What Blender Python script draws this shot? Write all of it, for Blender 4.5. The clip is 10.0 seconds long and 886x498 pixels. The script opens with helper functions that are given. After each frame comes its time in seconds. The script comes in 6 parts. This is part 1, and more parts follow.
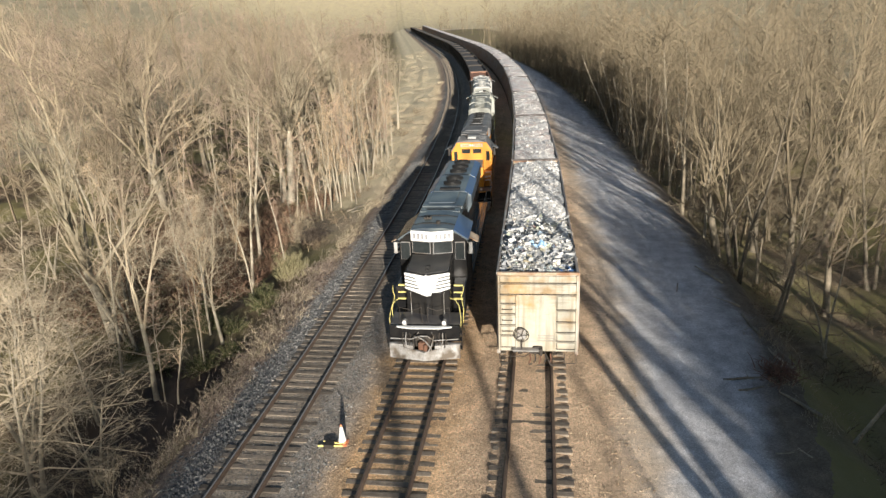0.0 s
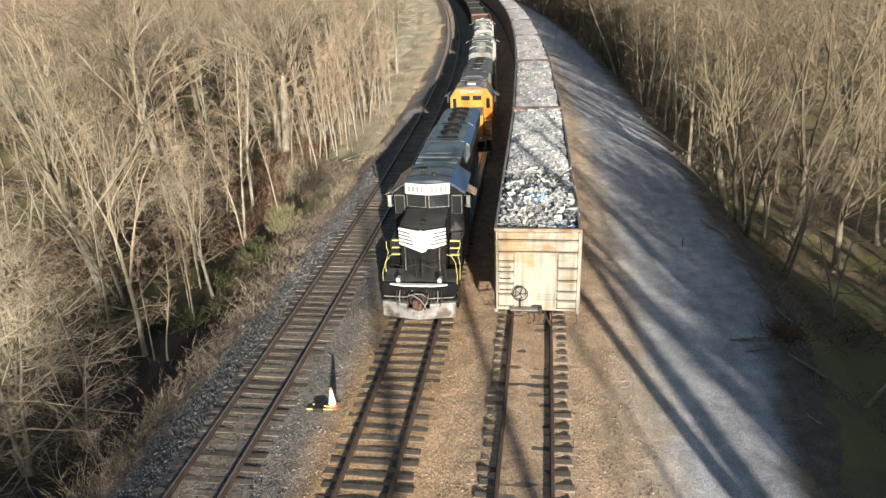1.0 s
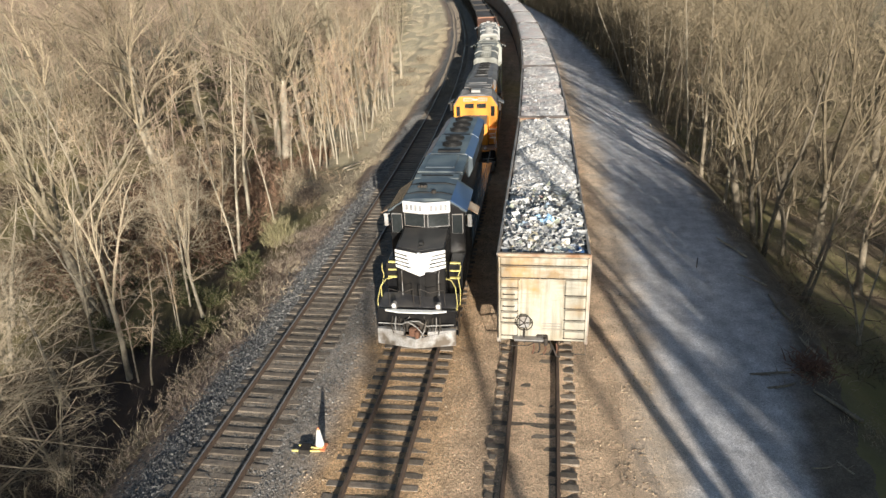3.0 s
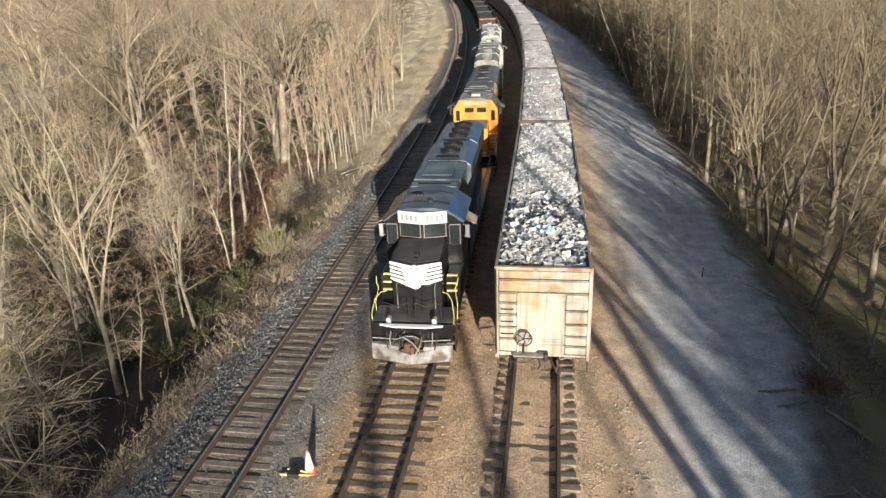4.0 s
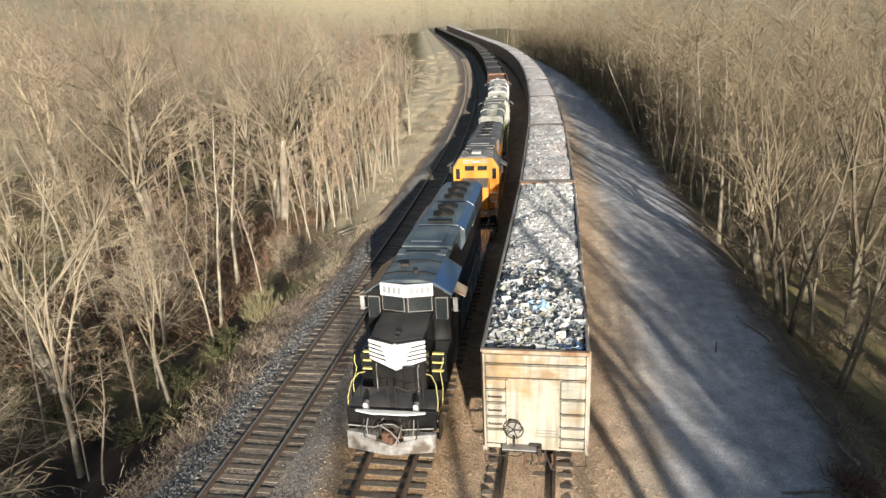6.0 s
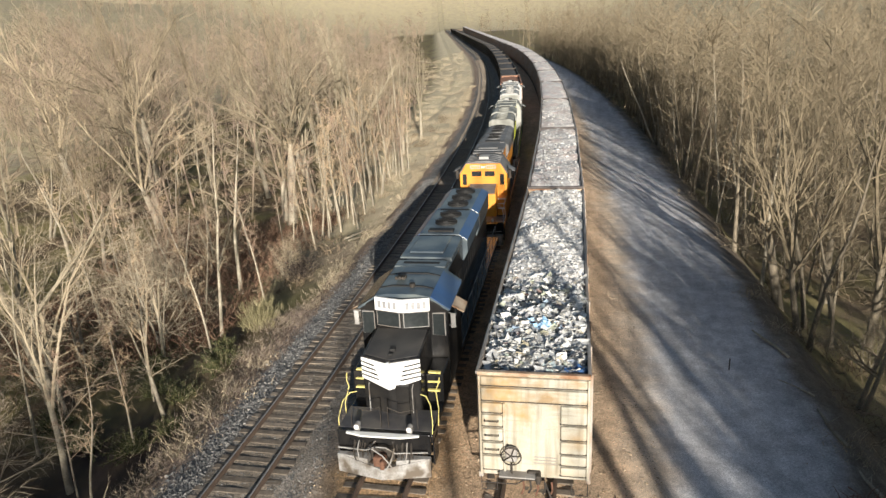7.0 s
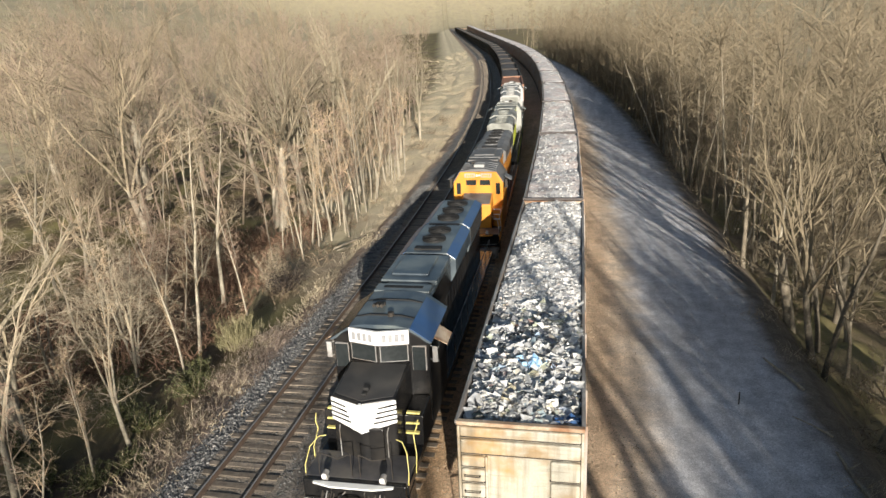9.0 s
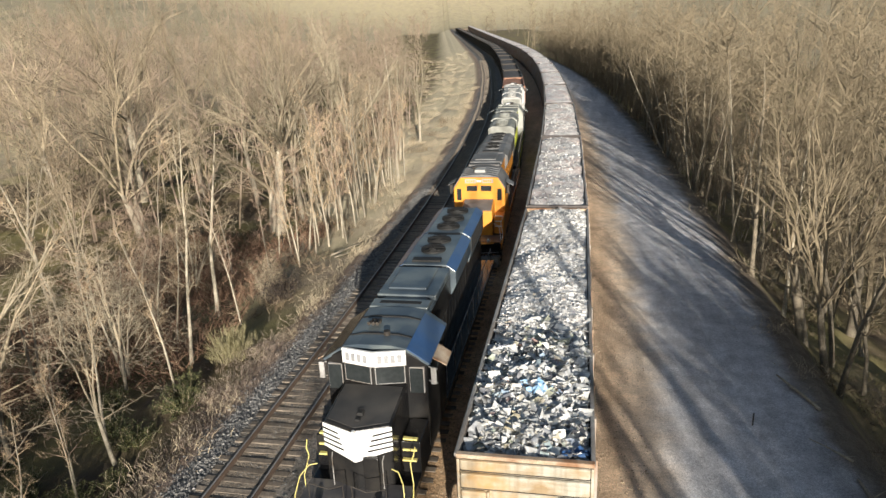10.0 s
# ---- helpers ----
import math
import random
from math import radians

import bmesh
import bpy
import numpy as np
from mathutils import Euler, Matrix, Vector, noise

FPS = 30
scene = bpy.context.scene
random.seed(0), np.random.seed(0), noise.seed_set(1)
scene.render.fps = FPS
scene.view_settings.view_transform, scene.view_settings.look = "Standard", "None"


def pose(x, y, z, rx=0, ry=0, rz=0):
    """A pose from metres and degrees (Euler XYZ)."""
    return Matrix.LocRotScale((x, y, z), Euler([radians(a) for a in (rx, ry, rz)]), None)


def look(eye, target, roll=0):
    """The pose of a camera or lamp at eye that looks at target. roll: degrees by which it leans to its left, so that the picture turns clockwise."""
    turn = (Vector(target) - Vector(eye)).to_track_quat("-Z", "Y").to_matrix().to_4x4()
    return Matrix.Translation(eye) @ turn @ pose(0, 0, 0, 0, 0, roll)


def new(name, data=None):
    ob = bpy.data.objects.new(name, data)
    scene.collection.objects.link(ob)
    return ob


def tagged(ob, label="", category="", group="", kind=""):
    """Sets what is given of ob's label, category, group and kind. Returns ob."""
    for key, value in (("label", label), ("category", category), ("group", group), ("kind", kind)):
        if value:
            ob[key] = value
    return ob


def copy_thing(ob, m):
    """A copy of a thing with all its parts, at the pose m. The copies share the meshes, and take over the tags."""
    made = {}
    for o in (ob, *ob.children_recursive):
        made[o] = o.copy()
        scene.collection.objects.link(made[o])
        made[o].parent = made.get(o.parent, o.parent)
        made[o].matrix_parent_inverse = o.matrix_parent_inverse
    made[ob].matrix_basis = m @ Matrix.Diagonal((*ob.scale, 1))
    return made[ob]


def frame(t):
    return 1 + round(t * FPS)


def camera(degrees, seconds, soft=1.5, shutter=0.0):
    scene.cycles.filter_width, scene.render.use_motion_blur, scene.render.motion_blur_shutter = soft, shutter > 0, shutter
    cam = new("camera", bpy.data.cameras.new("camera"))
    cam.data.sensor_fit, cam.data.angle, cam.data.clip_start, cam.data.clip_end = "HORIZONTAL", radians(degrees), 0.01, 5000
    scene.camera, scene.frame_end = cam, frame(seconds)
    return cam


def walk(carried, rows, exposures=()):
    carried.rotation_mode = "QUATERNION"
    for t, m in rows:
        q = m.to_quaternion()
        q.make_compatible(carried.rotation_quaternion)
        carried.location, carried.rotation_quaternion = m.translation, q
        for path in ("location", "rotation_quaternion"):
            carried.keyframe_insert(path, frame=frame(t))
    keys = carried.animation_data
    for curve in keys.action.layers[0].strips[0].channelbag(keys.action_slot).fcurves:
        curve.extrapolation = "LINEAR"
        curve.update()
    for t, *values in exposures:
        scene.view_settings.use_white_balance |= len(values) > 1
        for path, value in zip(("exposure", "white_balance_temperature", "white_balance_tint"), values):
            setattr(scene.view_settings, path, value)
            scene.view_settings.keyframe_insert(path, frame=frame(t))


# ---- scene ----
cam = camera(65.2, 10.0)
PATH = [
    (0, (0.449, -0.325, 13.487), (0.16, 1.549, 12.848), -2.4),
    (0.5, (0.432, 0.53, 13.279), (0.143, 2.38, 12.577), -2.4),
    (1, (0.454, 1.046, 13.292), (0.165, 2.865, 12.512), -2.3),
    (1.5, (0.447, 1.51, 13.359), (0.158, 3.329, 12.579), -2.2),
    (2, (0.407, 2.074, 13.341), (0.112, 3.893, 12.563), -2.3),
    (2.5, (0.406, 2.554, 13.349), (0.106, 4.372, 12.572), -2.2),
    (4, (0.515, 4.032, 13.363), (0.2, 5.85, 12.59), -2.4),
    (4.5, (0.631, 4.611, 13.356), (0.314, 6.428, 12.584), -2.5),
    (5, (0.767, 5.262, 13.313), (0.445, 7.079, 12.542), -2.5),
    (5.5, (0.931, 5.84, 13.33), (0.594, 7.666, 12.585), -2.5),
    (6, (1.138, 6.465, 13.318), (0.78, 8.326, 12.682), -2.6),
    (7.5, (1.702, 8.309, 13.331), (1.287, 10.161, 12.7), -2.7),
    (8, (1.806, 8.865, 13.41), (1.391, 10.716, 12.776), -2.6),
    (8.5, (1.827, 9.483, 13.425), (1.412, 11.334, 12.791), -2.6),
    (9, (1.742, 10.165, 13.4), (1.329, 12.016, 12.766), -2.6),
    (9.5, (1.623, 10.81, 13.384), (1.21, 12.662, 12.751), -2.6),
    (10, (1.515, 11.413, 13.433), (1.101, 13.264, 12.8), -2.5),
]
walk(cam, [(t, look(eye, target, roll)) for t, eye, target, roll in PATH])

# ---------------------------------------------------------------- light
SUN_EL, SHADOW_SLOPE = radians(12.2), 0.295
_k = math.hypot(1, SHADOW_SLOPE)
TO_SUN = Vector((SHADOW_SLOPE / _k * math.cos(SUN_EL), -math.cos(SUN_EL) / _k, math.sin(SUN_EL)))
world = bpy.data.worlds.new("world")
scene.world = world
world.use_nodes = True
_nt = world.node_tree
_sky = _nt.nodes.new("ShaderNodeTexSky")
_sky.sky_type, _sky.sun_disc = "NISHITA", False
_sky.sun_elevation = SUN_EL
_sky.sun_rotation = math.atan2(TO_SUN.x, TO_SUN.y)
_sky.air_density, _sky.dust_density = 1.0, 0.6
_nt.links.new(_sky.outputs[0], _nt.nodes["Background"].inputs[0])
_nt.nodes["Background"].inputs[1].default_value = 0.05
_sun = bpy.data.lights.new("sun", "SUN")
_sun.energy, _sun.angle, _sun.color = 5.0, radians(0.55), (1.0, 0.932, 0.825)
sun = new("sun", _sun)
sun.matrix_world = look(TO_SUN * 100, (0, 0, 0))
scene.view_settings.exposure = 0.91

# ---------------------------------------------------------------- materials
def mat(name, c1, c2, scale=3.0, rough=0.85, metal=0.0, bump=0.3, fine=40.0, c3=None, big=0.35, rand=0.0, coords="Object", spec=0.4, bdist=0.02):
    """Two-scale noise colours with bump; c3 tints large patches; rand varies objects."""
    m = bpy.data.materials.new(name)
    m.use_nodes = True
    nt = m.node_tree
    N, L = nt.nodes, nt.links
    b = N["Principled BSDF"]
    b.inputs["Roughness"].default_value, b.inputs["Metallic"].default_value = rough, metal
    b.inputs["Specular IOR Level"].default_value = spec
    tc = N.new("ShaderNodeTexCoord")
    n1 = N.new("ShaderNodeTexNoise")
    n1.inputs["Scale"].default_value, n1.inputs["Detail"].default_value = scale, 6
    n2 = N.new("ShaderNodeTexNoise")
    n2.inputs["Scale"].default_value, n2.inputs["Detail"].default_value = fine, 3
    for n in (n1, n2):
        L.new(tc.outputs[coords], n.inputs["Vector"])
    r = N.new("ShaderNodeValToRGB")
    r.color_ramp.elements[0].position, r.color_ramp.elements[1].position = 0.32, 0.68
    r.color_ramp.elements[0].color, r.color_ramp.elements[1].color = (*c1, 1), (*c2, 1)
    mx = N.new("ShaderNodeMath")
    mx.operation = "MULTIPLY_ADD"
    L.new(n2.outputs[0], mx.inputs[0])
    mx.inputs[1].default_value = 0.5
    ad = N.new("ShaderNodeMath")
    ad.operation = "MULTIPLY"
    L.new(n1.outputs[0], ad.inputs[0])
    ad.inputs[1].default_value = 0.5
    L.new(ad.outputs[0], mx.inputs[2])
    L.new(mx.outputs[0], r.inputs[0])
    out = r.outputs[0]
    if c3:
        n3 = N.new("ShaderNodeTexNoise")
        n3.inputs["Scale"].default_value, n3.inputs["Detail"].default_value = big, 4
        L.new(tc.outputs[coords], n3.inputs["Vector"])
        r3 = N.new("ShaderNodeValToRGB")
        r3.color_ramp.elements[0].position, r3.color_ramp.elements[1].position = 0.42, 0.62
        L.new(n3.outputs[0], r3.inputs[0])
        mix = N.new("ShaderNodeMix")
        mix.data_type = "RGBA"
        L.new(r3.outputs[0], mix.inputs[0])
        L.new(out, mix.inputs[6])
        mix.inputs[7].default_value = (*c3, 1)
        out = mix.outputs[2]
    if rand:
        oi = N.new("ShaderNodeObjectInfo")
        hs = N.new("ShaderNodeHueSaturation")
        mr = N.new("ShaderNodeMapRange")
        mr.inputs[3].default_value, mr.inputs[4].default_value = 1 - rand, 1 + rand
        L.new(oi.outputs["Random"], mr.inputs[0])
        L.new(mr.outputs[0], hs.inputs["Value"])
        L.new(out, hs.inputs["Color"])
        out = hs.outputs[0]
    L.new(out, b.inputs["Base Color"])
    if bump:
        bp = N.new("ShaderNodeBump")
        bp.inputs["Strength"].default_value, bp.inputs["Distance"].default_value = bump, bdist
        L.new(mx.outputs[0], bp.inputs["Height"])
        L.new(bp.outputs[0], b.inputs["Normal"])
    return m


def ramp(nt, fac, stops):
    r = nt.nodes.new("ShaderNodeValToRGB")
    e = r.color_ramp.elements
    while len(e) < len(stops):
        e.new(0.5)
    for k, (p, c) in enumerate(stops):
        e[k].position, e[k].color = p, (*c, 1)
    nt.links.new(fac, r.inputs[0])
    return r.outputs[0]


def ground_mat():
    """Woodland litter, ballast and gravel road in one, laid out across the line by the stored attribute 'lateral'."""
    m = bpy.data.materials.new("ground_mix")
    m.use_nodes = True
    nt = m.node_tree
    N, L = nt.nodes, nt.links
    b = N["Principled BSDF"]
    b.inputs["Roughness"].default_value = 0.95
    b.inputs["Specular IOR Level"].default_value = 0.2
    tc = N.new("ShaderNodeTexCoord")

    def nz(scale, detail=4, stretch=None):
        n = N.new("ShaderNodeTexNoise")
        n.inputs["Scale"].default_value, n.inputs["Detail"].default_value = scale, detail
        if stretch:
            mp = N.new("ShaderNodeMapping")
            mp.inputs["Scale"].default_value = stretch
            L.new(tc.outputs["Object"], mp.inputs[0])
            L.new(mp.outputs[0], n.inputs["Vector"])
        else:
            L.new(tc.outputs["Object"], n.inputs["Vector"])
        return n.outputs[0]

    def math_(op, a, c, d=None):
        n = N.new("ShaderNodeMath")
        n.operation = op
        for k, v in enumerate((a, c, d)):
            if v is None:
                continue
            if isinstance(v, (int, float)):
                n.inputs[k].default_value = v
            else:
                L.new(v, n.inputs[k])
        return n.outputs[0]

    at = N.new("ShaderNodeAttribute")
    at.attribute_name = "lateral"
    wob = math_("MULTIPLY_ADD", nz(0.7, 5), 1.6, -0.8)
    lat = math_("ADD", at.outputs["Fac"], wob)
    fac = math_("MULTIPLY_ADD", lat, 1 / 40.0, 0.5)

    def at_u(u):
        return u / 40.0 + 0.5
    # leaf litter at the left end is darkened for the trees' shade on it
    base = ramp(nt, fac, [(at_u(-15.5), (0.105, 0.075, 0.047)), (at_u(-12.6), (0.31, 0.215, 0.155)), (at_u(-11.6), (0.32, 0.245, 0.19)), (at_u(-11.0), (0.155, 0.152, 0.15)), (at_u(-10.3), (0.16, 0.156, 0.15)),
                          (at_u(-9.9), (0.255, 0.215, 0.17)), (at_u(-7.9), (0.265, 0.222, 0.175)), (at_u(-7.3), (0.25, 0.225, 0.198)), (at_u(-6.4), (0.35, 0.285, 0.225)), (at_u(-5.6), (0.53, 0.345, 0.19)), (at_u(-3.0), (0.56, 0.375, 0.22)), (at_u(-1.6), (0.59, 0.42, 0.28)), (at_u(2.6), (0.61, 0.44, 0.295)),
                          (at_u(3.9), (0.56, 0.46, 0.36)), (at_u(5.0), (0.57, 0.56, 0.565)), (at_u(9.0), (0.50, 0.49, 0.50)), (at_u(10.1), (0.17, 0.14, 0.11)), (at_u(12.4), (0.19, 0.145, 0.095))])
    vor = N.new("ShaderNodeTexVoronoi")
    vor.inputs["Scale"].default_value = 17.0
    vor.inputs["Randomness"].default_value = 1.0
    L.new(tc.outputs["Object"], vor.inputs["Vector"])
    bw = N.new("ShaderNodeRGBToBW")
    L.new(vor.outputs["Color"], bw.inputs[0])
    rough_bed = ramp(nt, fac, [(at_u(-13.0), (0.35, 0.35, 0.35)), (at_u(-12.0), (1, 1, 1)), (at_u(1.6), (0.7, 0.7, 0.7)), (at_u(2.6), (0.35, 0.35, 0.35)), (at_u(4.2), (0.36, 0.36, 0.36)), (at_u(9.0), (0.45, 0.45, 0.45)), (at_u(10.0), (0.4, 0.4, 0.4))])
    stone = math_("ADD", math_("MULTIPLY", math_("MULTIPLY_ADD", bw.outputs[0], 0.9, -0.45), rough_bed), 1.0)
    mott = math_("MULTIPLY_ADD", nz(1.6, 6), 1.1, 0.45)
    streak = math_("MULTIPLY_ADD", nz(1.0, 4, (1.1, 0.09, 1.0)), 0.9, 0.55)
    fine = math_("MULTIPLY_ADD", nz(24, 3), 1.3, 0.37)
    tot = math_("MULTIPLY", math_("MULTIPLY", stone, mott), math_("MULTIPLY", streak, fine))
    mul = N.new("ShaderNodeMix")
    mul.data_type, mul.blend_type = "RGBA", "MULTIPLY"
    mul.inputs[0].default_value = 1.0
    L.new(base, mul.inputs[6])
    L.new(tot, mul.inputs[7])
    # mossy and olive patches in the woods
    moss = N.new("ShaderNodeMix")
    moss.data_type = "RGBA"
    woods = math_("GREATER_THAN", math_("ABSOLUTE", math_("ADD", lat, 1.0), 0), 12.2)
    patch = ramp(nt, nz(0.16, 5), [(0.42, (0, 0, 0)), (0.58, (0.8, 0.8, 0.8))])
    L.new(math_("MULTIPLY", woods, patch), moss.inputs[0])
    L.new(mul.outputs[2], moss.inputs[6])
    moss.inputs[7].default_value = (0.235, 0.21, 0.085, 1)
    # hay colour; doubles as painted sunlight on the ground and distant haze
    dry = N.new("ShaderNodeAttribute")
    dry.attribute_name = "dry"
    hay_haze = N.new("ShaderNodeMix")
    hay_haze.data_type = "RGBA"
    L.new(math_("MULTIPLY", dry.outputs["Fac"], math_("MULTIPLY_ADD", nz(0.5, 5), 1.0, 0.25)), hay_haze.inputs[0])
    L.new(moss.outputs[2], hay_haze.inputs[6])
    hay_haze.inputs[7].default_value = (0.80, 0.69, 0.48, 1)
    # ditch band: dark wet soil, with shade put into the same colour
    ditch_dark = N.new("ShaderNodeAttribute")
    ditch_dark.attribute_name = "ditch_dark"
    ditch_tone = N.new("ShaderNodeMix")
    ditch_tone.data_type = "RGBA"
    L.new(math_("MULTIPLY", ditch_dark.outputs["Fac"], math_("MULTIPLY_ADD", nz(1.1, 4), 0.8, 0.5)), ditch_tone.inputs[0])
    L.new(hay_haze.outputs[2], ditch_tone.inputs[6])
    ditch_tone.inputs[7].default_value = (0.065, 0.050, 0.043, 1)
    L.new(ditch_tone.outputs[2], b.inputs["Base Color"])
    bp = N.new("ShaderNodeBump")
    bp.inputs["Strength"].default_value, bp.inputs["Distance"].default_value = 0.75, 0.05
    h = math_("MULTIPLY", math_("ADD", math_("MULTIPLY", bw.outputs[0], 0.9), math_("ADD", nz(7, 4), math_("MULTIPLY", nz(38, 5), 1.4))), rough_bed)
    L.new(h, bp.inputs["Height"])
    L.new(bp.outputs[0], b.inputs["Normal"])
    return m


def island_mat(name, stops, rough=0.7, metal=0.0, fine=12.0):
    """Each loose piece takes its own colour from the stops."""
    m = bpy.data.materials.new(name)
    m.use_nodes = True
    nt = m.node_tree
    b = nt.nodes["Principled BSDF"]
    b.inputs["Roughness"].default_value, b.inputs["Metallic"].default_value = rough, metal
    g = nt.nodes.new("ShaderNodeNewGeometry")
    c = ramp(nt, g.outputs["Random Per Island"], stops)
    tc = nt.nodes.new("ShaderNodeTexCoord")
    n = nt.nodes.new("ShaderNodeTexNoise")
    n.inputs["Scale"].default_value, n.inputs["Detail"].default_value = fine, 4
    nt.links.new(tc.outputs["Object"], n.inputs["Vector"])
    k = ramp(nt, n.outputs[0], [(0.3, (0.55, 0.53, 0.5)), (0.7, (1, 1, 1))])
    mul = nt.nodes.new("ShaderNodeMix")
    mul.data_type, mul.blend_type = "RGBA", "MULTIPLY"
    mul.inputs[0].default_value = 1.0
    nt.links.new(c, mul.inputs[6])
    nt.links.new(k, mul.inputs[7])
    nt.links.new(mul.outputs[2], b.inputs["Base Color"])
    return m


M_GROUND = ground_mat()
M_TIE = mat("tie_wood", (0.08, 0.065, 0.051), (0.28, 0.232, 0.182), 5, 0.9, 0, 0.5, 30, rand=0.4)
M_RAIL = mat("rail_steel", (0.06, 0.042, 0.032), (0.15, 0.105, 0.078), 3, 0.75, 0.0, 0.2, 40)
M_BLACK = mat("black_paint", (0.007, 0.007, 0.008), (0.016, 0.016, 0.016), 1.2, 0.26, 0, 0.05, 30, (0.026, 0.024, 0.022), 0.9, spec=0.3)
# dusty black roof, tinted blue to stand for reflected sky
M_ROOF = mat("dusty_black_roof_sky_tint", (0.030, 0.043, 0.058), (0.068, 0.090, 0.110), 1.6, 0.34, 0, 0.08, 30, (0.125, 0.145, 0.145), 0.9, spec=0.7)
# blue here is the sky's reflection, put into the colour
M_SLOPE = mat("sky_blue_gloss_black", (0.020, 0.058, 0.155), (0.036, 0.092, 0.22), 1.4, 0.34, 0, 0.05, 30, (0.05, 0.09, 0.17), 0.8, spec=0.45)
M_FIGURE = mat("faded_grey_figures", (0.19, 0.19, 0.195), (0.32, 0.32, 0.325), 4, 0.6, 0, 0, 30)
M_VENT = mat("dark_vent", (0.008, 0.008, 0.008), (0.022, 0.021, 0.02), 6, 0.7, 0, 0.1, 40)
M_WHITE = mat("white_paint", (0.70, 0.70, 0.68), (0.82, 0.82, 0.80), 3, 0.45, 0, 0.05, 30)
M_SILVER = mat("dusty_pilot", (0.18, 0.175, 0.17), (0.46, 0.45, 0.435), 2.6, 0.6, 0.1, 0.15, 25, (0.12, 0.098, 0.076), 2.2)
M_NOSETOP = mat("nose_top_paint", (0.022, 0.022, 0.023), (0.045, 0.044, 0.043), 2, 0.5, 0, 0.08, 40, (0.06, 0.055, 0.05), 0.9)
M_DECK = mat("dusty_deck_plate", (0.035, 0.034, 0.037), (0.085, 0.082, 0.088), 2.5, 0.5, 0, 0.08, 40, (0.12, 0.11, 0.10), 1.4)
M_POLISHED = mat("polished_rail_head", (0.26, 0.24, 0.22), (0.42, 0.39, 0.36), 2, 0.4, 0.35, 0, 30)
M_YELLOW = mat("yellow_rail_paint", (0.66, 0.56, 0.16), (0.80, 0.70, 0.28), 6, 0.5, 0, 0.05, 40)
M_RUST = mat("rusty_iron", (0.07, 0.036, 0.024), (0.19, 0.095, 0.06), 5, 0.85, 0.1, 0.3, 40)
M_DARKSTEEL = mat("grimy_steel", (0.02, 0.018, 0.016), (0.07, 0.058, 0.048), 3, 0.7, 0.3, 0.2, 40)
M_GLASS = mat("cab_glass", (0.012, 0.015, 0.016), (0.03, 0.034, 0.035), 2, 0.3, 0, 0, 10, spec=0.15)
M_ORANGE = mat("orange_paint", (0.60, 0.228, 0.02), (0.74, 0.315, 0.04), 1.5, 0.45, 0, 0.05, 25, (0.55, 0.22, 0.03), 0.9)
M_OLIVEROOF = mat("olive_grey_roof", (0.22, 0.225, 0.20), (0.36, 0.36, 0.33), 1.5, 0.6, 0, 0.05, 25, (0.15, 0.15, 0.13), 0.7)
M_GREYROOF = mat("grey_roof", (0.11, 0.11, 0.11), (0.20, 0.20, 0.20), 1.5, 0.6, 0, 0.05, 25, (0.10, 0.095, 0.09), 0.7)
M_PALEROOF = mat("pale_grey_roof", (0.27, 0.27, 0.26), (0.40, 0.40, 0.385), 1.5, 0.55, 0, 0.05, 25, (0.32, 0.31, 0.29), 0.7)
M_LIME = mat("lime_paint", (0.42, 0.47, 0.03), (0.56, 0.60, 0.06), 1.5, 0.5, 0, 0.05, 25)
M_BROWN = mat("brown_car_paint", (0.20, 0.10, 0.065), (0.31, 0.16, 0.10), 1.5, 0.7, 0, 0.05, 25)


